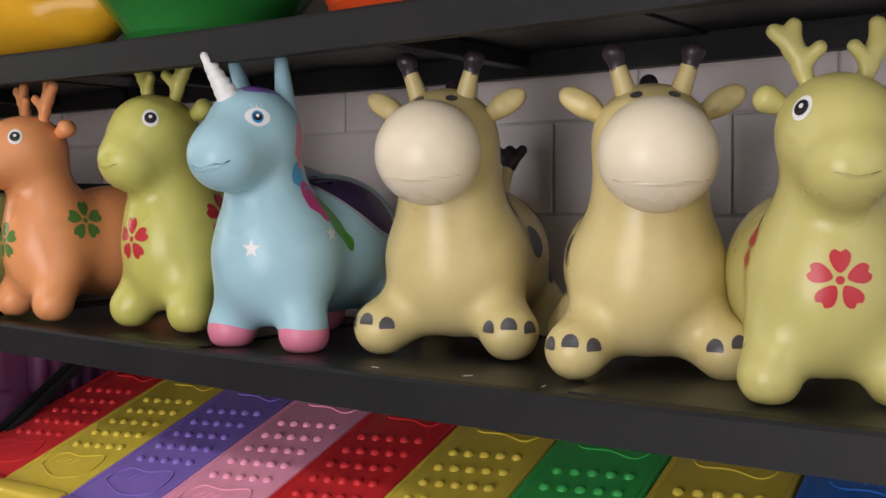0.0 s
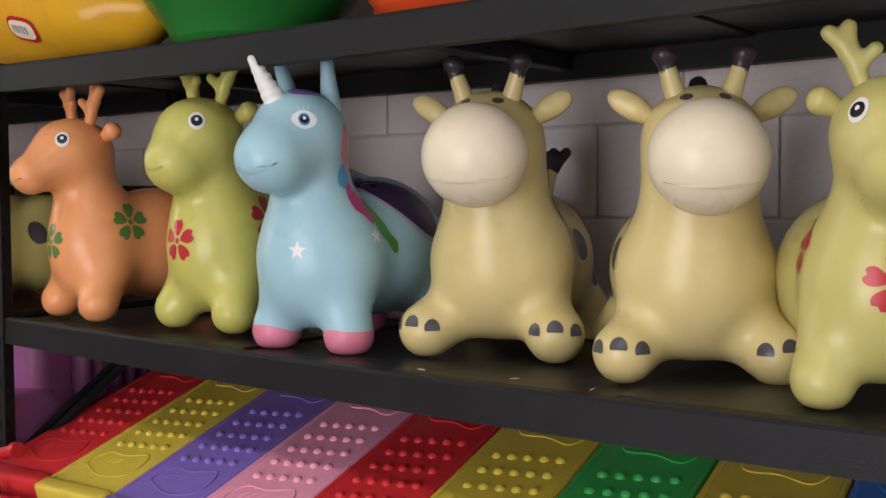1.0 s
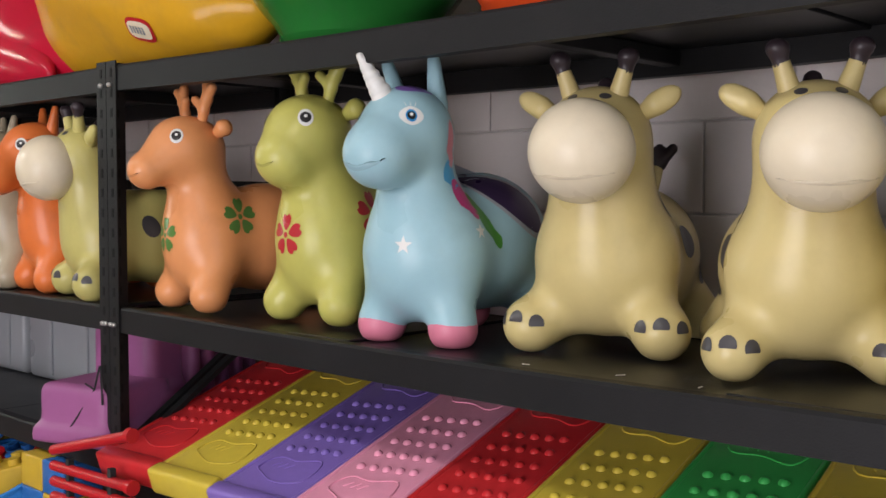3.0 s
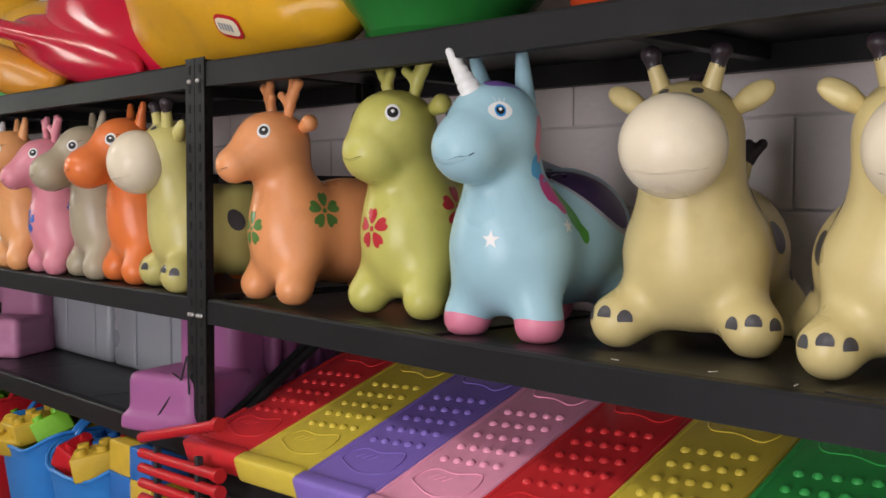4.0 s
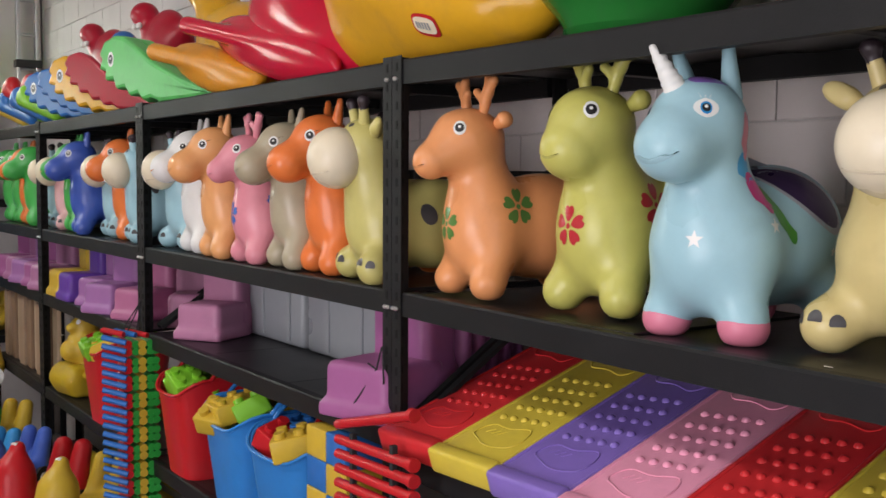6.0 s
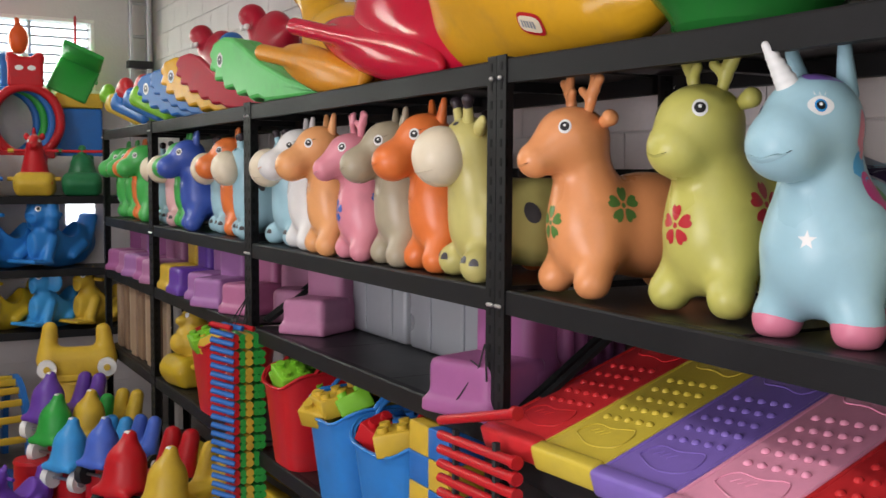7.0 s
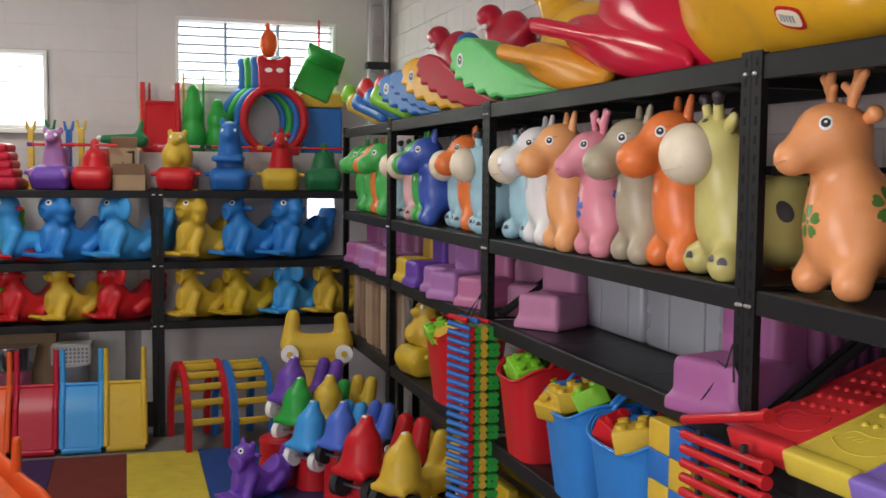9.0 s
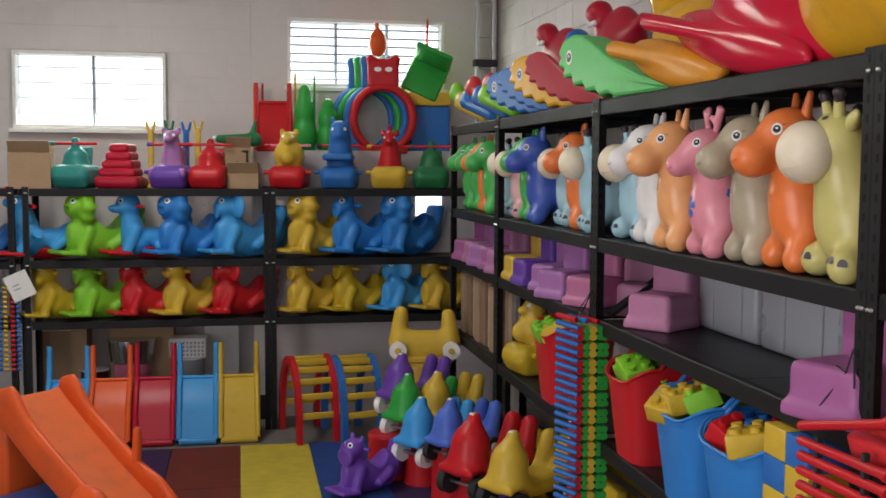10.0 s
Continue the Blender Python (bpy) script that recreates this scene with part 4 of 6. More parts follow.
def spring_seat(m, colour, seat, word, kind):
    """A tall ride-on animal sitting on a broad base, seen from its front, with a cross handle."""
    t = thing("ride_on_animal", m, word, "ride-on toy", "ride-on animals on the end shelf")
    soft("base", [rbox((0, 0, 0.09), (0.14, 0.17, 0.09), 0.05), cap((-0.08, -0.14, 0.1), (0.08, -0.14, 0.1), 0.06)], 0.011, 0.03, seat, t, flat=0.0)
    if kind == "rooster":
        L = [cap((0, -0.02, 0.16), (0, -0.03, 0.36), 0.105, 0.06), ell((0, -0.05, 0.40), (0.05, 0.06, 0.06)), cap((0, 0.0, 0.44), (0, -0.04, 0.50), 0.018, 0.014)]
    elif kind == "tall":
        L = [cap((0, 0, 0.1), (0, -0.02, 0.38), 0.12, 0.085), ell((0, -0.04, 0.44), (0.08, 0.085, 0.10)), rbox((0, -0.12, 0.25), (0.12, 0.10, 0.025), 0.02), cap((-0.04, 0, 0.5), (-0.06, 0, 0.56), 0.02, 0.012)]
    elif kind == "teal":
        L = [cap((0, 0, 0.1), (0, 0, 0.23), 0.13, 0.09), cap((0, 0, 0.25), (0, 0, 0.36), 0.035, 0.03)]
    elif kind == "bear":
        L = [ell((0, -0.02, 0.26), (0.12, 0.11, 0.13)), ell((0, -0.03, 0.39), (0.07, 0.07, 0.06)), ell((0, -0.12, 0.25), (0.06, 0.05, 0.06))]
    else:
        L = [cap((0, 0, 0.12), (0, 0, 0.36), 0.10, 0.06), ell((0, -0.03, 0.40), (0.055, 0.06, 0.05)), rbox((0, -0.1, 0.13), (0.14, 0.08, 0.03), 0.02)]
    L += [cap((0.06 * x, -0.04, 0.15), (0.10 * x, -0.15, 0.10), 0.045, 0.04) for x in (-1, 1)] + [rbox((0, 0.13, 0.22), (0.08, 0.022, 0.10), 0.02, (-14, 0, 0))]
    if kind != "teal":
        L += [ell((0.055 * x, -0.01, 0.445 if kind != "tall" else 0.53), (0.022, 0.016, 0.028)) for x in (-1, 1)] + [ell((0, -0.10, 0.375 if kind != "tall" else 0.42), (0.034, 0.04, 0.028))]
    body = soft("body", L, 0.010, 0.02, colour, t, flat=0.02)
    if kind != "teal":
        for x in (-1, 1):
            ez = 0.41 if kind != "tall" else 0.47
            decal("eye", skin(body), (0.22 * x, -0.40, ez), (-0.5 * x, 0.86, 0), (0, 0, 1), disc(0.013, 10), EYE_WHITE, t, lift=0.003, rings=2)
            part("foot_peg", R((0.10 * x, -0.10, 0.13), (0.185 * x, -0.10, 0.13), 0.016), seat, t, smooth=True)
    part("handle_grip", R((-0.185, -0.02, 0.34), (-0.145, -0.02, 0.34), 0.016), RUBBER if kind == "tall" else seat, t, smooth=True)
    part("handle", R((-0.17, -0.02, 0.34), (0.17, -0.02, 0.34), 0.011), PNK_P if kind == "bear" else RED_P, t, smooth=True)
    return t


def onb(y, dx=-0.19, deg=78):
    return pose(BX + dx, y, TOPB, 0, 0, deg)


carton(pose(BX - 0.18, -3.10, TOPB, 0, 0, 4), 0.30, 0.30, 0.27, "brown cardboard box with open flaps on the shelf")
spring_seat(onb(-2.78), TEAL_P, TEAL_P, "dark teal plastic ride-on seat", "teal")
spring_seat(onb(-2.07), LILAC_P, PUR_P, "purple plastic ride-on animal with red handle", "post")
spring_seat(onb(-1.78), RED_P, RED_P, "red plastic ride-on with cross handle", "teal")
carton(pose(BX - 0.2, -1.53, TOPB, 0, 0, -3), 0.24, 0.24, 0.12, "small open cardboard box under a black case")
spring_seat(onb(-1.17), YEL_P, RED_P, "yellow plastic bear ride-on on a red base", "bear")
spring_seat(onb(-0.77), BLU_P, BLU_P, "tall blue plastic ride-on animal", "tall")
spring_seat(onb(-0.37), RED_P, YEL_P, "red plastic rooster ride-on on a yellow base", "rooster")
spring_seat(onb(-0.03), DGRN_P, DGRN_P, "dark green plastic ride-on seat", "teal")


def ribbed_seat(m):
    t = thing("stacked_chairs", m, "stack of red plastic toddler chairs", "chair")
    for i in range(5):
        soft("chair_shell", [rbox((0, 0.03 * i, 0.06 + 0.062 * i), (0.165 - 0.02 * i, 0.12 - 0.01 * i, 0.036), 0.03), rbox((0, 0.05, 0.04), (0.165, 0.16, 0.04), 0.03)] if i == 0 else [rbox((0, 0.02 * i, 0.06 + 0.062 * i), (0.165 - 0.022 * i, 0.12, 0.036), 0.03)], 0.011, 0.02, CRIM_P, t)
    return t


ribbed_seat(onb(-2.46))


def black_case(m):
    t = thing("tool_case", m, "black plastic case with a folded handle on a box", "case")
    part("case_body", B(-0.11, 0.11, -0.08, 0.08, 0.0, 0.07, 0.01), RUBBER, t)
    for x in (-1, 1):
        part("handle_arm", R((0.04 * x, 0, 0.07), (0.04 * x, 0.01, 0.17), 0.010), RUBBER, t)
    part("handle_grip", R((-0.05, 0.01, 0.17), (0.05, 0.01, 0.17), 0.013), RUBBER, t)
    return t


black_case(pose(BX - 0.2, -1.54, TOPB + 0.121, 0, 0, 88))


def fork_post(m, colour, word, hh):
    t = thing("plastic_post", m, word, "plastic post", "plastic posts on the shelf")
    part("post_shaft", B(-0.022, 0.022, -0.018, 0.018, 0.0, hh, 0.008), colour, t)
    for x in (-1, 1):
        part("post_prong", R((0.02 * x, 0, hh - 0.01), (0.034 * x, 0, hh + 0.06), 0.013, 0.010), colour, t, smooth=True)
    part("post_collar", B(-0.034, 0.034, -0.026, 0.026, 0.10, 0.14, 0.008), colour, t)
    part("post_foot", B(-0.05, 0.05, -0.04, 0.04, 0.0, 0.02, 0.006), colour, t)
    return t


for y, c, w, hh in ((-2.24, YEL_P, "yellow plastic fence post", 0.46), (-2.10, DGRN_P, "dark green plastic fence post", 0.47), (-1.97, BLU_P, "blue plastic fence post", 0.46), (-1.88, YEL_P, "yellow plastic fence post beside a blue one", 0.47)):
    fork_post(pose(BX - 0.34, y, TOPB, 0, 0, 80), c, w, hh)

# on the ledge
LEDGE = 2.172


def tunnel_ring(m, colour, word):
    """An upright crawl-tunnel ring, open along y, with a round animal face on its top."""
    t = thing("tunnel_ring", m, word, "crawl tunnel", "rings of the crawl tunnel")
    bm = bmesh.new()
    n, k = 36, 8
    vs = []
    for i in range(n):
        a = 2 * math.pi * i / n
        c = Vector((0.245 * math.cos(a), 0, 0.285 + 0.265 * math.sin(a)))
        out = Vector((math.cos(a), 0, math.sin(a)))
        vs.append([bm.verts.new(c + out * 0.036 * math.cos(b) + Vector((0, 1, 0)) * 0.04 * math.sin(b)) for b in (2 * math.pi * j / k for j in range(k))])
    for i in range(n):
        for j in range(k):
            bm.faces.new((vs[i][j], vs[i][(j + 1) % k], vs[(i + 1) % n][(j + 1) % k], vs[(i + 1) % n][j]))
    bmesh.ops.recalc_face_normals(bm, faces=bm.faces)
    part("hoop", bm, colour, t, smooth=True)
    for x in (-1, 1):
        part("foot", B(min(0.1 * x, 0.2 * x), max(0.1 * x, 0.2 * x), -0.05, 0.05, 0.0, 0.06, 0.01), colour, t)
    f = soft("face", [rbox((0, 0, 0.66), (0.13, 0.035, 0.12), 0.03), ell((-0.10, 0, 0.775), (0.04, 0.035, 0.04)), ell((0.10, 0, 0.775), (0.04, 0.035, 0.04))], 0.011, 0.03, colour, t)
    for x in (-1, 1):
        decal("eye", skin(f), (0.045 * x, -0.3, 0.69), (0, 1, 0), (0, 0, 1), disc(0.02, 12, 1.5), EYE_WHITE, t, lift=0.002, rings=2)
    return t


for i, (c, w) in enumerate(((RED_P, "red plastic bear-faced crawl tunnel ring"), (BLU_P, "blue plastic crawl tunnel ring"), (GRN_P, "green plastic crawl tunnel ring"), (BLU_P, "blue plastic crawl tunnel ring at the back"))):
    tunnel_ring(pose(-8.175 - 0.085 * i, -0.385 - 0.045 * i, LEDGE, 0, 0, 82), c, w)


def gourd(m):
    t = thing("skittle", m, "orange plastic skittle standing high by the window", "skittle")
    soft("skittle_body", [ell((0, 0, 0.12), (0.075, 0.075, 0.11)), cap((0, 0, 0.22), (-0.01, 0, 0.27), 0.015, 0.02)], 0.009, 0.03, ORG_P, t, flat=0.0)
    for x in (-1, 1):
        part("skittle_foot", B(0.045 * x - 0.02, 0.045 * x + 0.02, -0.02, 0.02, -0.004, 0.02, 0.004), WHT_P, t)
    return t


gourd(pose(-8.175, -0.43, LEDGE + 0.782, 0, 0, 80))


def chair_green(m):
    t = thing("toddler_chair", m, "green plastic toddler chair tipped on its back", "chair")
    part("seat", B(-0.16, 0.16, -0.15, 0.15, 0.0, 0.045, 0.02), GRN_P, t, smooth=True)
    part("backrest", B(-0.16, 0.16, 0.12, 0.16, 0.046, 0.34, 0.015), GRN_P, t, smooth=True)
    for x in (-1, 1):
        for y in (-1, 1):
            part("leg", R((0.13 * x, 0.12 * y, 0.0), (0.15 * x, 0.14 * y, -0.2), 0.02, 0.016), GRN_P, t, smooth=True)
    return t


chair_green(pose(-8.28, -0.02, LEDGE + 0.62, 72, 24, 78))


def play_house(m):
    t = thing("play_cube", m, "blue and yellow plastic play cube", "play cube")
    part("cube_body", B(-0.17, 0.17, -0.12, 0.12, 0.0, 0.40, 0.02), BLU_P, t)
    part("cube_lid", B(-0.18, 0.18, -0.13, 0.13, 0.402, 0.52, 0.02), YEL_P, t)
    return t


play_house(pose(-8.34, 0.03, LEDGE, 0, 0, 84))


def slide(m, colour, word, w=0.30, ln=0.30, hz=0.45, rail=0.26):
    """A small slide seen from its foot: curved bed with raised rims that run up into two hand rails. Foot end at -y."""
    t = thing("toddler_slide", m, word, "slide", "toddler slides")
    pts = []
    for i in range(9):
        u = i / 8
        pts.append((ln * u * (1.0 - 0.25 * math.sin(math.pi * u)), 0.03 + (hz - 0.03) * u))
    bm = bmesh.new()
    lo, hi = [], []
    for y, z in pts:
        lo.append([bm.verts.new((x, y, z - 0.012)) for x in (-w / 2, w / 2)])
        hi.append([bm.verts.new((x, y, z)) for x in (-w / 2, w / 2)])
    for i in range(8):
        bm.faces.new((hi[i][0], hi[i][1], hi[i + 1][1], hi[i + 1][0]))
        bm.faces.new((lo[i][1], lo[i][0], lo[i + 1][0], lo[i + 1][1]))
    for a, b in ((0, 0), (8, 8)):
        bm.faces.new((lo[a][0], lo[a][1], hi[a][1], hi[a][0]))
    bmesh.ops.recalc_face_normals(bm, faces=bm.faces)
    part("slide_bed", bm, colour, t, smooth=True)
    for x in (-1, 1):
        rim = bmesh.new()
        for i in range(8):
            rod(rim, (x * w / 2, pts[i][0], pts[i][1] + 0.012), (x * w / 2, pts[i + 1][0], pts[i + 1][1] + 0.012), 0.022, seg=8)
        part("side_rim", rim, colour, t, smooth=True)
        part("hand_rail", R((x * w / 2, ln, hz), (x * w / 2, ln + 0.03, hz + rail), 0.023, 0.019), colour, t, smooth=True)
        part("slide_leg", R((x * w / 2, ln - 0.01, hz - 0.02), (x * w / 2, ln + 0.02, 0.0), 0.018), colour, t, smooth=True)
    part("foot_lip", R((-w / 2, 0.0, 0.028), (w / 2, 0.0, 0.028), 0.026), colour, t, smooth=True)
    part("top_lip", R((-w / 2, ln, hz), (w / 2, ln, hz), 0.016), colour, t, smooth=True)
    return t


for y, c, w in ((-2.83, SKY_P, "sky blue plastic toddler slide under the shelf"), (-2.52, ORG_P, "orange plastic toddler slide"), (-2.20, CRIM_P, "crimson plastic toddler slide"), (-1.885, SKY_P, "sky blue plastic toddler slide"), (-1.58, YEL_P, "yellow plastic toddler slide")):
    slide(pose(-7.32, y, 0.0, 0, 0, 90), c, w, 0.27)
slide(pose(-8.13, -1.285, LEDGE, 0, 0, 90), RED_P, "red plastic slide standing on the ledge", 0.27, 0.16, 0.41, 0.16)


def bottle_tree(m, word):
    t = thing("plastic_tree", m, word, "play tree", "green play trees on the ledge")
    soft("tree_body", [ell((0, 0, 0.14), (0.10, 0.10, 0.16)), ell((0, 0, 0.34), (0.085, 0.085, 0.13)), ell((0, 0, 0.48), (0.05, 0.05, 0.08))], 0.011, 0.03, GRN_P, t, flat=0.0)
    return t


bottle_tree(pose(-8.2, -1.03, LEDGE), "leaf green plastic tree on the ledge")
bottle_tree(pose(-8.2, -0.84, LEDGE, 0, 0, 40) @ Matrix.Diagonal((1, 1, 0.8, 1)), "shorter green plastic tree on the ledge")


def pole(m, colour, word, hh):
    t = thing("toy_pole", m, word, "pole", "thin poles by the window")
    part("shaft", R((0, 0, 0), (0.01, 0, hh), 0.010), colour, t)
    part("pole_tip", R((0.01, 0, hh), (0.011, 0, hh + 0.03), 0.012, 0.006), colour, t)
    return t


for y, c, w, hh in ((-1.44, YEL_P, "thin yellow plastic pole", 0.55), (-1.37, RED_P, "thin red plastic pole", 0.55), (-1.10, YEL_P, "thin yellow plastic pole by the window", 0.64), (-0.94, GRN_P, "thin green plastic pole by the window", 0.62), (0.02, RED_P, "thin red plastic pole leaning in the corner", 1.12)):
    pole(pose(-8.42, y, LEDGE, 0, 0, 30), c, w, hh)


def rocket(m):
    t = thing("toy_plane", m, "dark green plastic toy plane above the cartons", "toy plane")
    soft("fuselage", [cap((0, -0.16, 0.06), (0, 0.12, 0.05), 0.03, 0.06), cap((0, 0.10, 0.07), (0, 0.13, 0.20), 0.03, 0.015)], 0.01, 0.03, DGRN_P, t, flat=0.0)
    bb = bmesh.new()
    ball(bb, (0, -0.19, 0.065), 0.02)
    part("nose_cone", bb, WHT_P, t, smooth=True)
    return t


carton(pose(-7.98, -1.58, TOPB, 0, 0, 6), 0.2, 0.2, 0.32, "brown cardboard box behind the black case")
rocket(pose(-7.98, -1.56, TOPB + 0.33, 0, 0, 10))

# ---------------------------------------------------------------- floor mats and floor toys
MATC = {"purple": mat("mat_purple", (0.035, 0.012, 0.07), 0.85, vary=0.3, scale=8, bump=0.6, bump_scale=250), "red": mat("mat_red", (0.14, 0.018, 0.010), 0.85, vary=0.3, scale=8, bump=0.6, bump_scale=250),
        "yellow": mat("mat_yellow", (0.52, 0.40, 0.04), 0.85, vary=0.2, scale=8, bump=0.6, bump_scale=250), "blue": mat("mat_blue", (0.012, 0.05, 0.22), 0.85, vary=0.3, scale=8, bump=0.6, bump_scale=250)}
EDGES = [-2.56, -2.06, -1.575, -1.075, -0.63, -0.06]
for i, c in enumerate(("purple", "red", "yellow", "blue", "purple")):
    for j in range(4):
        x1 = -7.2 + 1.0 * j
        cc = c if j < 2 else ("red", "yellow", "blue", "purple", "red")[i]
        mt = tagged(part("floor_mat", B(x1 + 0.002, x1 + 0.998, EDGES[i] + 0.002, EDGES[i + 1] - 0.002, 0.0, 0.014, 0.003), MATC[cc]), cc + " foam carpet floor mat in a striped row", "mat", "striped floor mats")


def climber(m, left, right, word):
    """An arched ladder: two curved rails with round-edged rungs. Arch along y."""
    t = thing("climbing_arch", m, word, "climbing frame", "climbing arches")
    n = 12
    P = [(-0.28 * math.cos(math.pi * i / n), 0.60 * math.sin(math.pi * i / n) ** 0.75) for i in range(n + 1)]
    for x, c in ((-0.14, left), (0.14, right)):
        bm = bmesh.new()
        ring = []
        for i, (y, z) in enumerate(P):
            a = Vector((0, P[min(i + 1, n)][0] - P[max(i - 1, 0)][0], P[min(i + 1, n)][1] - P[max(i - 1, 0)][1])).normalized()
            o = Vector((0, -a.z, a.y))
            ring.append([bm.verts.new(Vector((x + dx, y, z)) + o * do) for dx, do in ((-0.021, -0.03), (0.021, -0.03), (0.021, 0.03), (-0.021, 0.03))])
        for i in range(n):
            for j in range(4):
                bm.faces.new((ring[i][j], ring[i][(j + 1) % 4], ring[i + 1][(j + 1) % 4], ring[i + 1][j]))
        bm.faces.new(ring[0]), bm.faces.new(ring[n][::-1])
        bmesh.ops.recalc_face_normals(bm, faces=bm.faces)
        part("rail", bm, c, t)
    for i in range(1, n):
        y, z = P[i]
        part("rung", B(-0.14, 0.14, y - 0.014, y + 0.014, z - 0.024, z + 0.024, 0.006), YEL_P, t, smooth=True)
    return t


climber(pose(-7.45, -1.06, 0, 0, 0, 101), RED_P, RED_P, "red and yellow plastic climbing arch ladder")
climber(pose(-7.42, -0.73, 0, 0, 0, 101), BLU_P, BLU_P, "blue and yellow plastic climbing arch ladder")


def toy_car(m, colour, word, wheel=RUBBER, s=1.0):
    """A foot-to-floor car with a tall bonnet and a curved seat back; nose at -y."""
    t = thing("ride_on_car", m, word, "ride-on car", "ride-on cars")

    def S(*v):
        return tuple(c * s for c in v)

    body = soft("body", [cap(S(0.02 * x, -0.115, 0.17), S(0.016 * x, -0.10, 0.27), 0.096 * s, 0.082 * s) for x in (-1, 1)] + [cap(S(0, -0.10, 0.27), S(0, -0.075, 0.385), 0.085 * s, 0.036 * s), rbox(S(0, -0.12, 0.145), S(0.118, 0.105, 0.022), 0.02 * s), rbox(S(0, 0.07, 0.12), S(0.11, 0.22, 0.05), 0.045 * s), cap(S(-0.06, 0.23, 0.13), S(-0.06, 0.29, 0.31), 0.06 * s, 0.045 * s), cap(S(0.06, 0.23, 0.13), S(0.06, 0.29, 0.31), 0.06 * s, 0.045 * s)], 0.010, 0.03 * s, colour, t, cut=[cap(S(x * 0.16, -0.15, 0.065), S(x * 0.06, -0.15, 0.065), 0.078 * s) for x in (-1, 1)])
    part("nose_badge", B(*S(-0.014, 0.014, -0.100, -0.062, 0.398, 0.418), 0.004), WHT_P, t)
    for x in (-1, 1):
        for y in (-0.15, 0.2):
            w = part("wheel", R(S(0.085 * x, y, 0.065), S(0.132 * x, y, 0.065), 0.065 * s, seg=20), wheel, t, smooth=True)
            part("hub", R(S(0.128 * x, y, 0.065), S(0.140 * x, y, 0.065), 0.030 * s, seg=14), WHT_P if wheel is RUBBER else GREY_P, w, smooth=True)
    part("front_axle", R(S(-0.12, -0.15, 0.065), S(0.12, -0.15, 0.065), 0.01 * s), ALU, t)
    part("rear_axle", R(S(-0.12, 0.2, 0.065), S(0.12, 0.2, 0.065), 0.01 * s), ALU, t)
    return t


def stool(m, colour, word, hh, r=0.13):
    t = thing("drum_stool", m, word, "stool", "drum stools under the cars")
    bm = bmesh.new()
    rod(bm, (0, 0, 0), (0, 0, hh - 0.02), r, r * 0.94, 24)
    part("drum", bm, colour, t, smooth=True)
    part("drum_top", R((0, 0, hh - 0.02), (0, 0, hh), r * 0.98, r * 0.92, 24), colour, t, smooth=True)
    return t


CARS = [(-6.05, -0.42, 0.18, SKY_P, "sky blue ride-on car stacked on drums", WHT_P, 1.1), (-5.66, -0.31, 0.29, plastic("cornflower", (0.07, 0.14, 0.55)), "cornflower blue ride-on car stacked on drums", RUBBER, 1.0), (-5.17, -0.27, 0.24, RED_P, "red ride-on car stacked on a drum", RUBBER, 1.2), (-4.72, -0.17, 0.285, YEL_P, "yellow ride-on car stacked on a drum", RUBBER, 1.1)]
for x, y, z, c, w, wh, s in CARS:
    toy_car(pose(x + 0.02, y + 0.05, z, 0, 0, 34), c, w, wh, s * 0.92)
    stool(pose(x - 0.05, y + 0.02, 0.015 if x < -3 else 0), RED_P if x < -4.9 else PUR_P, "red plastic drum stool holding up a car", z + 0.03)
toy_car(pose(-6.42, -0.44, 0.40, 0, 0, 38), PUR_P, "purple ride-on car in the stack", WHT_P, 1.0)
toy_car(pose(-6.27, -0.42, 0.29, 0, 0, 38), GRN_P, "green ride-on car in the stack", WHT_P, 1.0)
toy_car(pose(-6.30, -0.22, 0.30, 0, 0, 38), YEL_P, "yellow ride-on car in the stack", WHT_P, 0.98)
for x, y, z in ((-6.47, -0.40, 0.41), (-6.25, -0.62, 0.30), (-6.38, -0.14, 0.31)):
    stool(pose(x, y, 0.015), RED_P, "red plastic drum stool in the stack", z)


def cart(m):
    t = thing("ride_on_cart", m, "big yellow plastic ride-on cart with white wheels", "ride-on car")
    soft("body", [rbox((0, 0, 0.20), (0.24, 0.16, 0.10), 0.06), cap((-0.19, -0.08, 0.25), (-0.17, -0.06, 0.45), 0.07, 0.05), cap((0.19, -0.08, 0.25), (0.17, -0.06, 0.43), 0.07, 0.05), rbox((0, -0.1, 0.24), (0.21, 0.05, 0.09), 0.04)], 0.012, 0.04, YEL_P, t)
    for x in (-1, 1):
        w = part("wheel", R((0.19 * x, -0.18, 0.20), (0.19 * x, -0.22, 0.20), 0.062, seg=20), WHT_P, t, smooth=True)
        part("hub", R((0.19 * x, -0.22, 0.20), (0.19 * x, -0.235, 0.20), 0.022), YEL_P, w, smooth=True)
    part("bumper", B(-0.2, 0.2, -0.175, -0.155, 0.105, 0.15, 0.01), YEL_P, t)
    return t


cart(pose(-6.95, -0.245, 0.56, 0, 0, 80))
stool(pose(-6.95, -0.27, 0.015), YEL_P, "yellow plastic drum under the cart", 0.645, 0.17)
rocker("hippo", pose(-5.95, -0.79, 0.014, 0, 0, 30), plastic("violet", (0.16, 0.06, 0.40)), "violet plastic rocking rhino on the floor mats", None, 0.78)


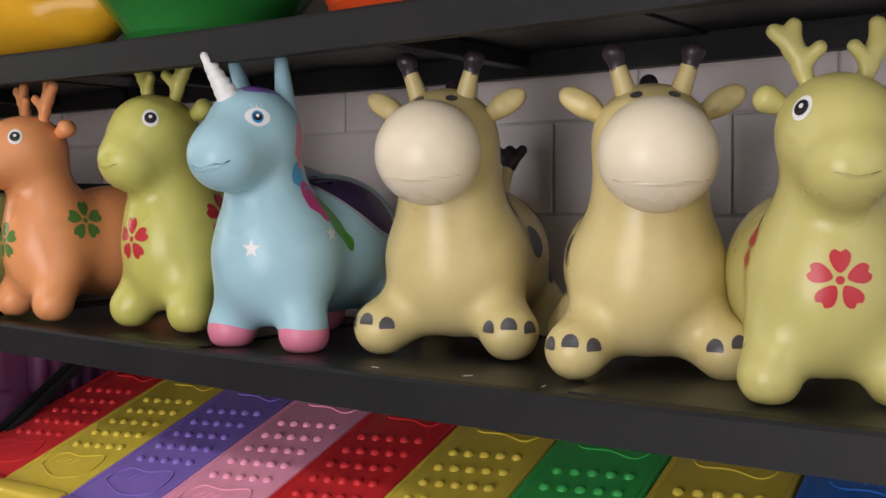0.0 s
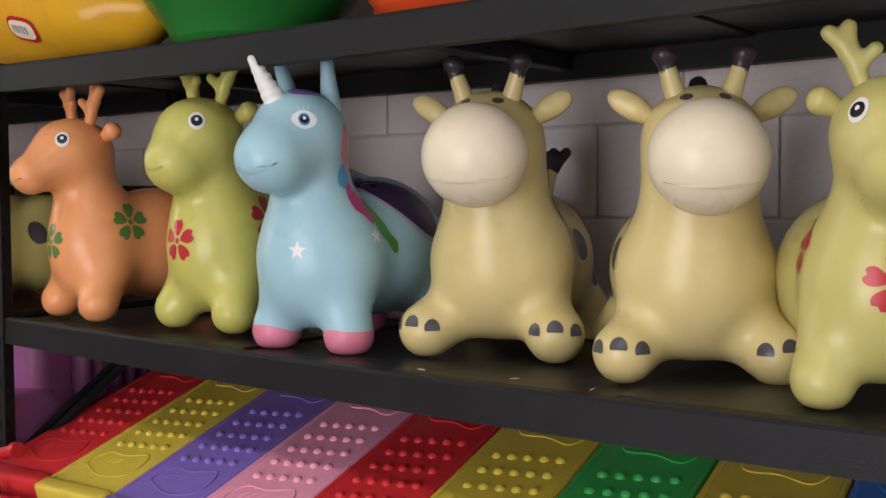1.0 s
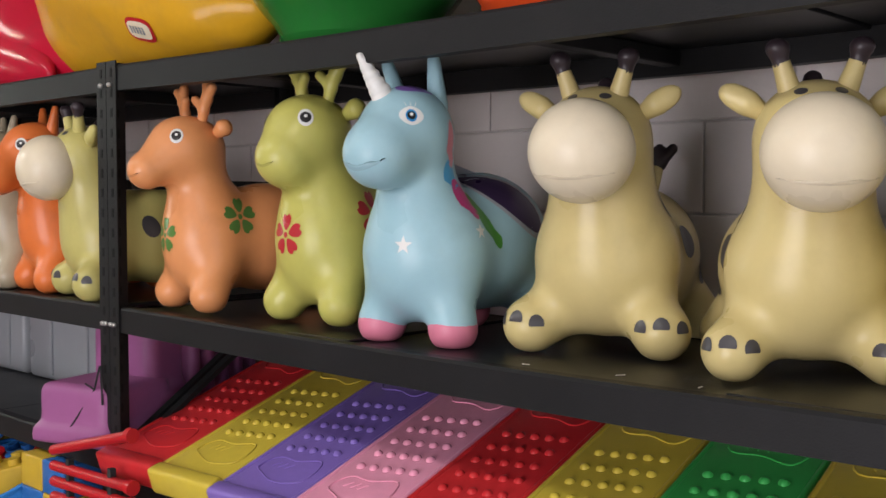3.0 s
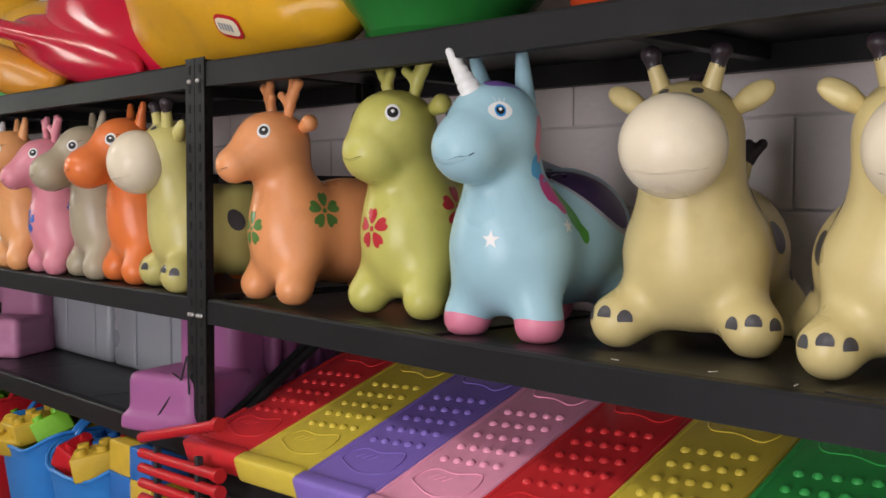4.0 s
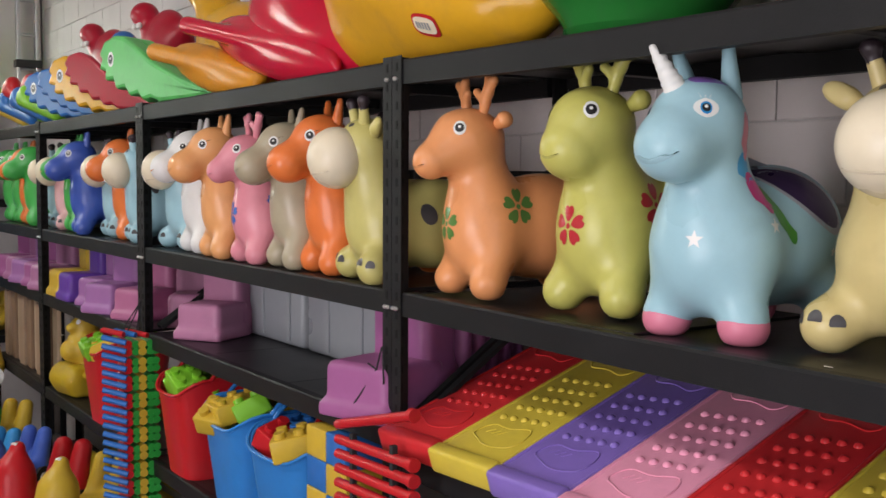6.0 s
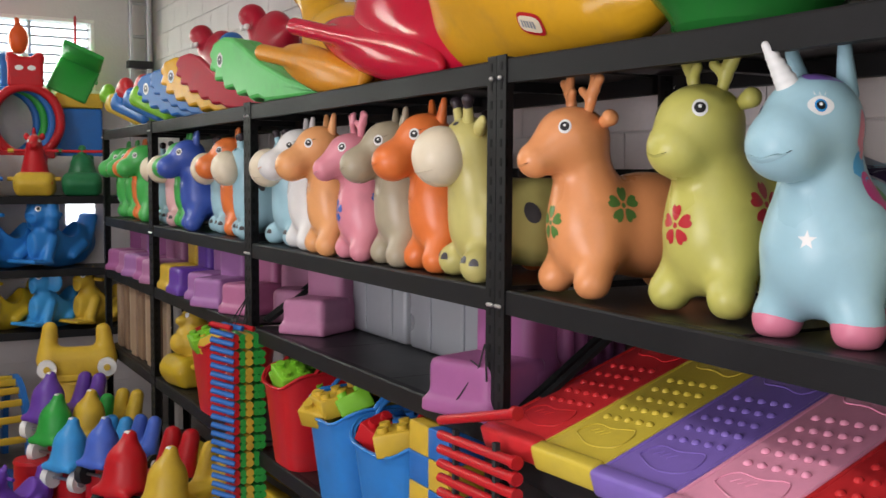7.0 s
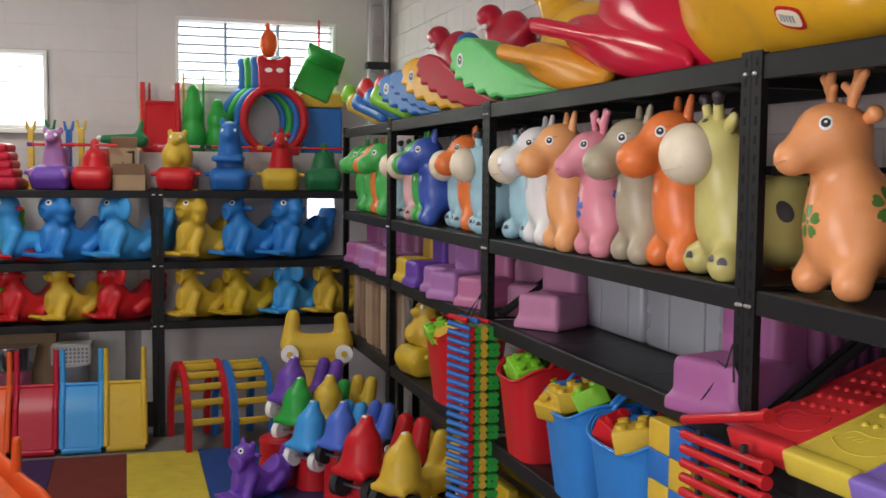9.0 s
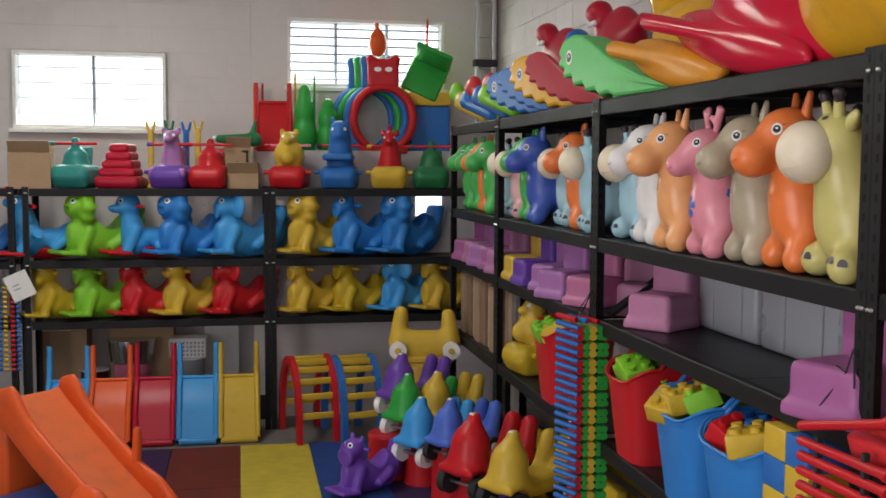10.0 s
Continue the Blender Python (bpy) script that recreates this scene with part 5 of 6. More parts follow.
def big_slide(m):
    """A larger orange slide with broad rounded side walls shaped as an animal, seen from its foot."""
    t = thing("play_slide", m, "large orange plastic play slide with animal sides", "slide")
    n = 24
    P = [(1.15 * u, 0.05 + 0.70 * (0.25 * u * u + 0.75 * u)) for u in (i / n for i in range(n + 1))]
    bm = bmesh.new()
    vs = [[bm.verts.new((x, y, z + dz)) for x, dz in ((-0.215, 0.012), (-0.12, 0), (0.12, 0), (0.215, 0.012), (0.215, -0.03), (-0.215, -0.03))] for y, z in P]
    for i in range(n):
        for j in range(6):
            bm.faces.new((vs[i][j], vs[i][(j + 1) % 6], vs[i + 1][(j + 1) % 6], vs[i + 1][j]))
    bm.faces.new(vs[0][::-1]), bm.faces.new(vs[n])
    bmesh.ops.recalc_face_normals(bm, faces=bm.faces)
    part("slide_bed", bm, plastic("light_orange", (0.74, 0.16, 0.05)), t, smooth=True)
    for x in (-1, 1):
        bm, ring, k = bmesh.new(), [], 14
        for i, (y, z) in enumerate(P):
            u = i / n
            hi = 0.085 + 0.03 * math.sin(math.pi * u) + 0.10 * math.exp(-((u - 0.93) / 0.10) ** 2) + 0.035 * math.exp(-((u - 0.22) / 0.09) ** 2)
            end = max(0.12, min(1.0, 6 * u + 0.3)) * max(0.25, min(1.0, 5 * (1 - u) + 0.45))
            lo = -0.10 - 0.06 * u
            c, h = z + (hi * end + lo) / 2, (hi * end - lo) / 2
            ring.append([bm.verts.new((0.225 * x + 0.036 * math.copysign(abs(math.cos(a)) ** 0.7, math.cos(a)), y, max(c + h * math.copysign(abs(math.sin(a)) ** 0.6, math.sin(a)), 0.002))) for a in (2 * math.pi * j / k for j in range(k))])
        for i in range(n):
            for j in range(k):
                bm.faces.new((ring[i][j], ring[i][(j + 1) % k], ring[i + 1][(j + 1) % k], ring[i + 1][j]))
        bm.faces.new(ring[0][::-1]), bm.faces.new(ring[n])
        bmesh.ops.recalc_face_normals(bm, faces=bm.faces)
        wall = part("side_wall", bm, ORG_P, t, smooth=True)
        if x == 1:
            soft("grip", [cap((0.225 * x, 0.47, 0.36), (0.225 * x, 0.455, 0.565), 0.032, 0.026)], 0.008, 0.01, ORG_P, t)
    head = soft("animal_head", [ell((-0.27, 0.30, 0.26), (0.075, 0.15, 0.12)), ell((-0.29, 0.18, 0.20), (0.06, 0.10, 0.085))], 0.012, 0.03, ORG_P, t)
    eye(skin(head), (-0.62, 0.10, 0.42), (0.75, 0.4, -0.35), 0.034, t)
    part("ladder_body", B(-0.2, 0.2, 1.16, 1.34, 0.012, 0.70, 0.03), ORG_P, t, smooth=True)
    part("base_frame", B(-0.36, 0.20, 0.45, 1.10, 0.0, 0.20, 0.02), BLU_P, t, smooth=True)
    return t


big_slide(pose(-5.15, -1.98, 0.014, 0, 0, 137) @ Matrix.Diagonal((0.92, 0.92, 0.96, 1)))

# ---------------------------------------------------------------- lower decks of the long shelf
def potty(m, colour, word, nested=1):
    """A moulded step-shaped toddler chair that faces -y, with others nested behind its back."""
    t = thing("toddler_potty_chair", m, word, "potty chair", "potty chairs on the shelf")
    soft("seat_block", [rbox((0, -0.045, 0.070), (0.105, 0.115, 0.080), 0.026), rbox((0, -0.05, 0.015), (0.116, 0.126, 0.03), 0.02)], 0.009, 0.02, colour, t, flat=0.0)
    soft("backrest", [rbox((0, 0.07, 0.15), (0.094, 0.065, 0.145), 0.03), rbox((0, 0.07, 0.06), (0.106, 0.07, 0.07), 0.03)], 0.009, 0.02, colour, t, flat=0.0)
    for i in range(nested):
        soft("nested_shell", [rbox((0, 0.148 + 0.06 * i, 0.12), (0.118, 0.024, 0.125), 0.022), rbox((0, 0.165 + 0.06 * i, 0.02), (0.124, 0.03, 0.03), 0.018)], 0.009, 0.015, colour, t, flat=0.0)
    return t


ORCHID_P, ROSE_P = plastic("orchid", (0.34, 0.11, 0.27)), plastic("rose", (0.46, 0.19, 0.32))
potty(put(-2.075, 0.125, 17, LOWZ) @ Matrix.Diagonal((1.18, 1.1, 1.05, 1)), ORCHID_P, "orchid purple moulded potty chair tied to a post", 5)
potty(put(-3.70, 0.24, 34, LOWZ), ROSE_P, "rose pink moulded potty chair on a black deck", 2)
potty(put(-4.12, 0.30, 60, LOWZ), ROSE_P, "rose pink moulded potty chair turned sideways", 1)
potty(put(-4.42, 0.20, 26, LOWZ), plastic("rose_deep", (0.44, 0.15, 0.28)), "deep rose moulded potty chair", 1)
potty(put(-4.74, 0.15, 24, LOWZ), LILAC_P, "lilac moulded potty chair", 1)
potty(put(-5.04, 0.20, 22, LOWZ), LILAC_P, "lilac moulded potty chair in the row", 2)
potty(put(-5.34, 0.17, 2, LOWZ), PUR_P, "purple moulded potty chair", 1)
potty(put(-5.60, 0.18, 0, LOWZ), YEL_P, "yellow moulded potty chair", 1)
for i in range(5):
    potty(put(-5.98 - 0.26 * i, 0.17 + 0.02 * (i % 2), 20, LOWZ), (MAUVE_P, ORCHID_P, LILAC_P)[i % 3], "mauve moulded potty chair in the row", 1)

CLEAR = mat("clear_tub_plastic", (0.42, 0.44, 0.47), 0.28, vary=0.06, scale=2, trans=0.15)


def storage_tub(m, word):
    t = thing("storage_tub", m, word, "storage tub", "clear tubs on the shelf")
    part("tub_body", B(-0.27, 0.27, -0.1, 0.1, 0.0, 0.25, 0.02), CLEAR, t, smooth=True)
    part("tub_lid", B(-0.285, 0.285, -0.112, 0.112, 0.25, 0.275, 0.008), CLEAR, t, smooth=True)
    for x in (-0.09, 0.16):
        part("tub_rib", B(x - 0.012, x + 0.012, -0.108, -0.099, 0.02, 0.245, 0.003), CLEAR, t)
    return t


for i, x in enumerate((-3.45, -2.87, -2.36)):
    storage_tub(put(x, 0.47, 0, LOWZ), "translucent grey plastic storage tub at the back")


def tub(m, w, d, hh, colour, word):
    """A flexible tapered trug with ribbed sides, filled with big toy bricks."""
    t = thing("toy_tub", m, word, "toy tub", "toy tubs on the low deck")
    bm = bmesh.new()
    levels = [(0.0, 0.78)]
    nr = 14
    for i in range(nr):
        u = (i + 0.5) / nr
        levels += [((i + 0.15) / nr, 0.78 + 0.22 * u - 0.004), ((i + 0.55) / nr, 0.78 + 0.22 * u + 0.006)]
    levels += [(1.0, 1.0), (1.012, 1.03), (1.012, 0.96), (0.3, 0.80)]
    n = 28
    rings = []
    for u, k in levels:
        r = []
        for i in range(n):
            a = 2 * math.pi * i / n
            x, y = math.copysign(abs(math.cos(a)) ** 0.45, math.cos(a)), math.copysign(abs(math.sin(a)) ** 0.45, math.sin(a))
            dip = 0.035 * (math.cos(2 * a)) * u if u > 0.9 else 0.0
            r.append(bm.verts.new((x * w / 2 * k, y * d / 2 * k, u * hh + dip)))
        rings.append(r)
    for a, b in zip(rings, rings[1:]):
        for i in range(n):
            bm.faces.new((a[i], a[(i + 1) % n], b[(i + 1) % n], b[i]))
    bm.faces.new(rings[0][::-1])
    bm.faces.new(rings[-1])
    bmesh.ops.recalc_face_normals(bm, faces=bm.faces)
    part("tub_shell", bm, colour, t, smooth=True)
    lip = bmesh.new()
    n = 28
    pts = []
    for i in range(n):
        a = 2 * math.pi * i / n
        pts.append(Vector((math.copysign(abs(math.cos(a)) ** 0.45, math.cos(a)) * w / 2 * 1.02, math.copysign(abs(math.sin(a)) ** 0.45, math.sin(a)) * d / 2 * 1.02, 1.012 * hh + 0.035 * math.cos(2 * a))))
    tube(lip, pts, 0.007, 6, True)
    part("rim", lip, colour, t, smooth=True)
    for x in (-1, 1):
        grip = bmesh.new()
        arc = [Vector((x * w / 2 * 1.01, -0.07 + 0.14 * i / 8, 1.012 * hh + 0.03 + 0.055 * math.sin(math.pi * i / 8))) for i in range(9)]
        tube(grip, arc, 0.009, 7)
        part("handle", grip, colour, t, smooth=True)
    return t


def brick(m, colour, word, nx=3, u=0.064):
    """A big stud-topped toy brick."""
    t = thing("toy_brick", m, word, "toy brick", "big toy bricks")
    part("brick_body", B(-nx * u / 2, nx * u / 2, -u, u, 0, 0.075, 0.006), colour, t, smooth=True)
    for i in range(nx):
        for j in (-0.5, 0.5):
            x = (i - (nx - 1) / 2) * u
            part("stud", R((x, j * u, 0.074), (x, j * u, 0.092), 0.019, 0.018, 12), colour, t, smooth=True)
    return t


TUBS = [(-3.60, 0.16, 0.34, 0.38, 0.37, RED_P, "red flexible tub of green toy bricks", (LIME_P, LIME_P, GRN_P, LIME_P)), (-3.0, 0.14, 0.42, 0.40, 0.36, BLU_P, "blue flexible tub of yellow toy bricks", (YEL_P, YEL_P, LIME_P, YEL_P)), (-2.555, 0.13, 0.42, 0.40, 0.35, BLU_P, "blue flexible tub of mixed toy bricks", (YEL_P, RED_P, BLU_P, RED_P)), (-4.70, 0.15, 0.38, 0.38, 0.38, RED_P, "red flexible tub of green and yellow bricks", (LIME_P, YEL_P, LIME_P, RED_P))]
rng = random.Random(5)
for x, y, w, d, hh, c, word, bricks in TUBS:
    tub(put(x, y, rng.uniform(-4, 4), BOTZ), w, d, hh, plastic("mid_blue", (0.03, 0.19, 0.56)) if c is BLU_P else c, word)
    for i in range(7):
        bc = bricks[i % 4]
        nm = bc.name.replace("plastic_", "").replace("_", " ")
        brick(pose(x + rng.uniform(-0.11, 0.11) * w / 0.42, y - 0.13 + 0.045 * i + rng.uniform(-0.02, 0.02), BOTZ + hh - 0.06 + rng.uniform(0.0, 0.05), rng.uniform(-28, 28), rng.uniform(-30, 30), rng.uniform(0, 180)), bc, nm + " stud-topped toy brick in a tub", 3 if i % 2 else 2)

# stacked bricks beside the tubs
for i in range(5):
    for j in range(2):
        c = (YEL_P, BLU_P)[(i + j) % 2]
        t = thing("block", put(-2.285 + 0.125 * j, 0.07, 0, BOTZ + 0.0935 * i), ("yellow" if c is YEL_P else "blue") + " foam building block in a stack", "block", "stacked foam blocks")
        part("block_body", B(-0.0615, 0.0615, -0.1, 0.1, 0, 0.093, 0.005), c, t, smooth=True)

# red folding rack hanging on the first post
rack = thing("folding_rack", Matrix.Identity(4), "red plastic folding rail rack tied to the post", "folding rack")
for i in range(14):
    z = 1.372 - 0.0405 * i
    a, b = (-2.06, -0.075, z), (-1.655, -0.085, z + 0.020)
    if i == 0:
        b = (-1.655, -0.085, 1.475)
    r = part("rail", R(a, b, 0.0135), RED_P, rack, smooth=True)
    part("end_cap", R(Vector(b) - Vector((0.012, 0, 0)), Vector(b) + Vector((0.006, 0, 0)), 0.018), RED_P, r, smooth=True)
    part("joint_pin", B(-1.98, -1.965, -0.083, -0.068, z - 0.035, z - 0.008), RUBBER, r)
    part("joint_pin", B(-1.76, -1.745, -0.09, -0.075, z - 0.02, z + 0.008), RUBBER, r)
    if i in (5, 10):
        part("end_knob", B(-1.652, -1.638, -0.095, -0.075, z + 0.008, z + 0.03, 0.003), WHT_P, r)
cord = bmesh.new()
for a, b in (((-1.93, -0.012, 1.60), (-1.955, -0.014, 1.535)), ((-1.955, -0.014, 1.535), (-2.045, -0.06, 1.395)), ((-1.955, -0.014, 1.535), (-1.99, -0.02, 1.548)), ((-1.925, -0.012, 1.6), (-1.92, -0.012, 1.50))):
    rod(cord, a, b, 0.0025, seg=6)
part("tie_cord", cord, RUBBER, rack)

# bundle of coloured rods hanging from the second post
bundle = thing("rod_bundle", Matrix.Identity(4), "hanging bundle of coloured plastic rods in rows", "rod bundle")
for i in range(32):
    z = 1.375 - 0.0372 * i
    part("rod", R((-3.93, -0.185, z + 0.008), (-3.86, -0.105, z - 0.014), 0.0125, seg=10), BLU_P, bundle, smooth=True)
    for y, c in ((-0.082, RED_P), (-0.050, GRN_P), (-0.022, YEL_P), (0.012, GRN_P), (0.036, GRN_P)):
        dz = 0.006 * ((i + int(y * 1000)) % 2)
        part("rod", R((-3.96, y - 0.02, z + dz - 0.018), (-3.86, y - 0.016, z + dz - 0.024), 0.0185 if c is not GRN_P else 0.0170, seg=10), c, bundle, smooth=True)
tie = bmesh.new()
for y in (-0.12, -0.09, -0.05, -0.02):
    rod(tie, (-3.90, y, 1.40), (-3.955, -0.012, 1.52), 0.003, seg=6)
part("tie_cord", tie, RUBBER, bundle)
for i, (y, z) in enumerate(((-0.15, 1.412), (-0.10, 1.405), (-0.05, 1.40))):
    part("rod", R((-3.94, y - 0.03, z), (-3.85, y + 0.03, z - 0.012), 0.012, seg=10), (RED_P, BLU_P, RED_P)[i], bundle, smooth=True)

# upright boards, a yellow seat and slats on the low decks further on
for i in range(9):
    t = thing("wooden_board", put(-7.05 + 0.152 * i, 0.07 + 0.012 * (i % 3), (i * 5) % 4 - 2, BOTZ), "brown wooden board standing on the low deck", "board", "wooden boards")
    part("board_panel", B(-0.064, 0.064, -0.012, 0.012, 0, 0.44 + 0.01 * (i % 2), 0.004), mat("board_wood_%d" % (i % 3), ((0.34, 0.23, 0.15), (0.24, 0.15, 0.09), (0.42, 0.31, 0.21))[i % 3], 0.6, vary=0.2, scale=6, bump=0.2), t)
spring_seat(put(-5.45, 0.18, 10, BOTZ), YEL_P, MOSS_P, "yellow plastic ride-on seat on the low deck", "bear")
for i in range(6):
    t = thing("stacking_rail", put(-4.9 - 0.05 * i, 0.06 + 0.08 * i, 3, 0.163 + 0.11 * (i % 3)), "yellow plastic rail in a pile on the bottom deck", "rail", "yellow rails")
    part("rail_bar", B(-0.75, 0.75, -0.03, 0.03, 0, 0.1, 0.01), MOSS_P, t, smooth=True)
crate = thing("grey_crate", put(-1.34, 0.24, 0, 0.722), "pale grey plastic crate under the boards", "crate")
part("crate_body", B(-0.34, 0.34, -0.2, 0.2, 0, 0.50, 0.02), plastic("pale_grey", (0.45, 0.47, 0.50)), crate, smooth=True)
part("crate_rim", B(-0.355, 0.355, -0.215, 0.215, 0.47, 0.50, 0.008), plastic("pale_grey", (0.45, 0.47, 0.50)), crate, smooth=True)

# ---------------------------------------------------------------- big toys on the top deck
def at_top(name, label, cat, group=""):
    return thing(name, pose(0, 0, TOPZ, 0, 0, 0), label, cat, group)


GRN_T, ORG_T = plastic("deep_green", (0.02, 0.17, 0.03), 0.25), plastic("burnt_orange", (0.62, 0.07, 0.015), 0.3)
t = at_top("play_tub", "glossy deep green plastic tub on the top deck", "tub", "big tubs")
soft("tub_shell", [ell((-1.27, 0.28, 0.30), (0.315, 0.27, 0.31)), cap((-1.27, 0.28, 0.05), (-1.27, 0.28, 0.12), 0.17)], 0.011, 0.04, GRN_T, t, flat=0.003, cut=[ell((-1.27, 0.28, 0.55), (0.25, 0.22, 0.42))])
part("tub_foot_ring", R((-1.27, 0.28, 0.0), (-1.27, 0.28, 0.03), 0.16, 0.18, 24), GRN_T, t, smooth=True)
t = at_top("play_tub", "burnt orange plastic tub on the top deck", "tub", "big tubs")
soft("tub_shell", [ell((-0.66, 0.28, 0.30), (0.32, 0.27, 0.31)), cap((-0.66, 0.28, 0.05), (-0.66, 0.28, 0.12), 0.17)], 0.011, 0.04, ORG_T, t, flat=0.003, cut=[ell((-0.66, 0.28, 0.55), (0.25, 0.22, 0.42))])
part("tub_foot_ring", R((-0.66, 0.28, 0.0), (-0.66, 0.28, 0.03), 0.16, 0.18, 24), ORG_T, t, smooth=True)

YEL_B = plastic("sun_yellow", (0.68, 0.36, 0.02), 0.28)
t = at_top("rocking_boat", "yellow moulded rocking boat with a small badge", "rocking boat", "rocking boats on the top deck")
hull = soft("hull", [ell((-1.98, 0.27, 0.27), (0.60, 0.25, 0.27), (0, -14, 0)), ell((-2.28, 0.24, 0.36), (0.26, 0.20, 0.26)), ell((-2.0, 0.10, 0.22), (0.42, 0.10, 0.09), (0, 17, 0)), ell((-1.80, 0.19, 0.12), (0.36, 0.12, 0.12))], 0.012, 0.10, YEL_B, t, flat=0.003, cut=[ell((-1.75, 0.3, 0.75), (0.45, 0.2, 0.42))])
tr = skin(hull)
rr = [(0.042 * math.copysign(abs(math.cos(a)) ** 0.6, math.cos(a)), 0.019 * math.copysign(abs(math.sin(a)) ** 0.6, math.sin(a))) for a in (2 * math.pi * i / 24 for i in range(24))]
bo = (-1.79, -0.5, 0.085)
decal("badge_border", tr, bo, (0, 1, 0.0), (0.22, 0, 1), [(x * 1.18, y * 1.4) for x, y in rr], RED_P, t, lift=0.003)
decal("badge_field", tr, bo, (0, 1, 0.0), (0.22, 0, 1), rr, CREAM_V, t, lift=0.005)
for i in range(5):
    decal("badge_bar", tr, bo, (0, 1, 0.0), (0.22, 0, 1), [(-0.026 + 0.011 * i + dx, dy) for dx, dy in ((-0.003, -0.008), (0.003, -0.008), (0.003, 0.008), (-0.003, 0.008))], GREY_P, t, lift=0.007, rings=1)

RED_B = plastic("raspberry", (0.52, 0.008, 0.035), 0.25)
t = at_top("rocking_boat", "raspberry red moulded rocking boat with a pointed prow", "rocking boat", "rocking boats on the top deck")
soft("hull", [ell((-2.82, 0.30, 0.30), (0.36, 0.24, 0.32), (0, 20, 0)), ell((-2.7, 0.25, 0.16), (0.5, 0.2, 0.17), (0, 14, 0))], 0.012, 0.08, RED_B, t, flat=0.003)
soft("prow_rim", [cap((-3.36, -0.01, 0.265), (-2.42, 0.12, 0.055), 0.034, 0.032), ell((-2.84, 0.09, 0.135), (0.50, 0.06, 0.10), (0, 13, 0))], 0.011, 0.025, RED_B, t, flat=0.003)

t = at_top("rocking_boat", "yellow moulded rocking duck with a broad bill", "rocking boat", "rocking boats on the top deck")
soft("hull", [ell((-3.62, 0.36, 0.20), (0.42, 0.18, 0.22), (0, 14, 0)), cap((-3.86, 0.38, 0.2), (-4.06, 0.38, 0.50), 0.125, 0.10), ell((-4.12, 0.37, 0.56), (0.14, 0.11, 0.09))], 0.012, 0.06, YEL_B, t, flat=0.003)
soft("prow_rim", [cap((-3.76, 0.0, 0.205), (-2.95, 0.10, 0.05), 0.036, 0.032), ell((-3.34, 0.075, 0.105), (0.42, 0.05, 0.085), (0, 13, 0))], 0.011, 0.025, plastic("amber", (0.66, 0.27, 0.015)), t, flat=0.003)


def fish(x, y, rz, ln, hh, colour, word, fin=None):
    """A rocking fish lying along the deck, head high and tail low, two stepped layers with a toothed lower edge, and a printed eye."""
    t = thing("rocking_fish", pose(x, y, TOPZ, 0, 0, rz), word, "rocking toy", "rocking fish on the top deck")
    out = [(0.06, 0.98), (0.16, 1.04), (0.26, 0.98), (0.36, 0.82), (0.50, 0.58), (0.74, 0.30), (1.0, 0.08), (0.98, 0.012), (0.56, 0.012), (0.50, 0.08), (0.42, 0.05), (0.38, 0.16), (0.30, 0.13), (0.26, 0.27), (0.17, 0.25), (0.15, 0.40), (0.06, 0.40), (0.07, 0.54), (0.0, 0.58), (0.035, 0.72), (0.005, 0.80)]

    def shape(k, dx, dz):
        return [(ln * (u - 0.5) * k + dx, max(hh * v * k + dz, 0.003)) for u, v in out]

    body = part("body", profile(shape(0.93, 0.01, 0.018), -0.085, -0.001, 0.018), colour, t)
    part("rear_layer", profile(shape(1.0, 0.012, -0.008), 0.001, 0.08, 0.018), colour, t)
    eye(skin(body), (-0.33 * ln, -0.5, 0.70 * hh), (0, 1, 0), 0.036, t)
    if fin:
        part("fin", profile([(ln * (-0.24 + 0.80 * u), max(hh * 0.80 * v + 0.075 * (1 - u), 0.004)) for u, v in out], -0.125, -0.087, 0.014), fin, t, "toothed coloured fin")
    return t


fish(-4.10, 0.165, 8, 1.16, 0.345, plastic("apple_green", (0.12, 0.56, 0.14)), "apple green rocking fish lying on the top deck")
fish(-5.03, 0.20, 16, 1.10, 0.335, YEL_B, "yellow rocking fish with a red toothed fin", CRIM_P)
fish(-5.66, 0.20, 16, 1.06, 0.30, BLU_P, "blue rocking fish with a blue toothed fin", BLU_P)


def dragon(x, y, z, rx, rz, colour, word):
    """A moulded rocking dragon with a raised snout and a short tail."""
    t = at_top("rocking_dragon", word, "rocking toy", "rocking toys at the back of the deck")
    body = soft("body", [ell((x, y, z), (rx, 0.11, rz)), cap((x - rx * 0.5, y, z + rz * 0.4), (x - rx * 0.8, y - 0.04, z + rz * 0.95), 0.075, 0.06), ell((x - rx * 0.95, y - 0.05, z + rz * 1.0), (0.10, 0.06, 0.055)), cap((x + rx * 0.5, y, z + 0.05), (x + rx * 1.2, y, z + rz * 0.6), 0.06, 0.03)], 0.012, 0.05, colour, t, flat=0.003)
    for k in (0, 1):
        part("tooth", B(-0.02, 0.02, -0.012, 0.012, -0.03, 0.0, 0.008, pose(x - rx * 0.75 + 0.07 * k, y - 0.11, z + rz * 0.92 - 0.04, 0, 0, 0)), WHT_P, t, smooth=True)
    return t


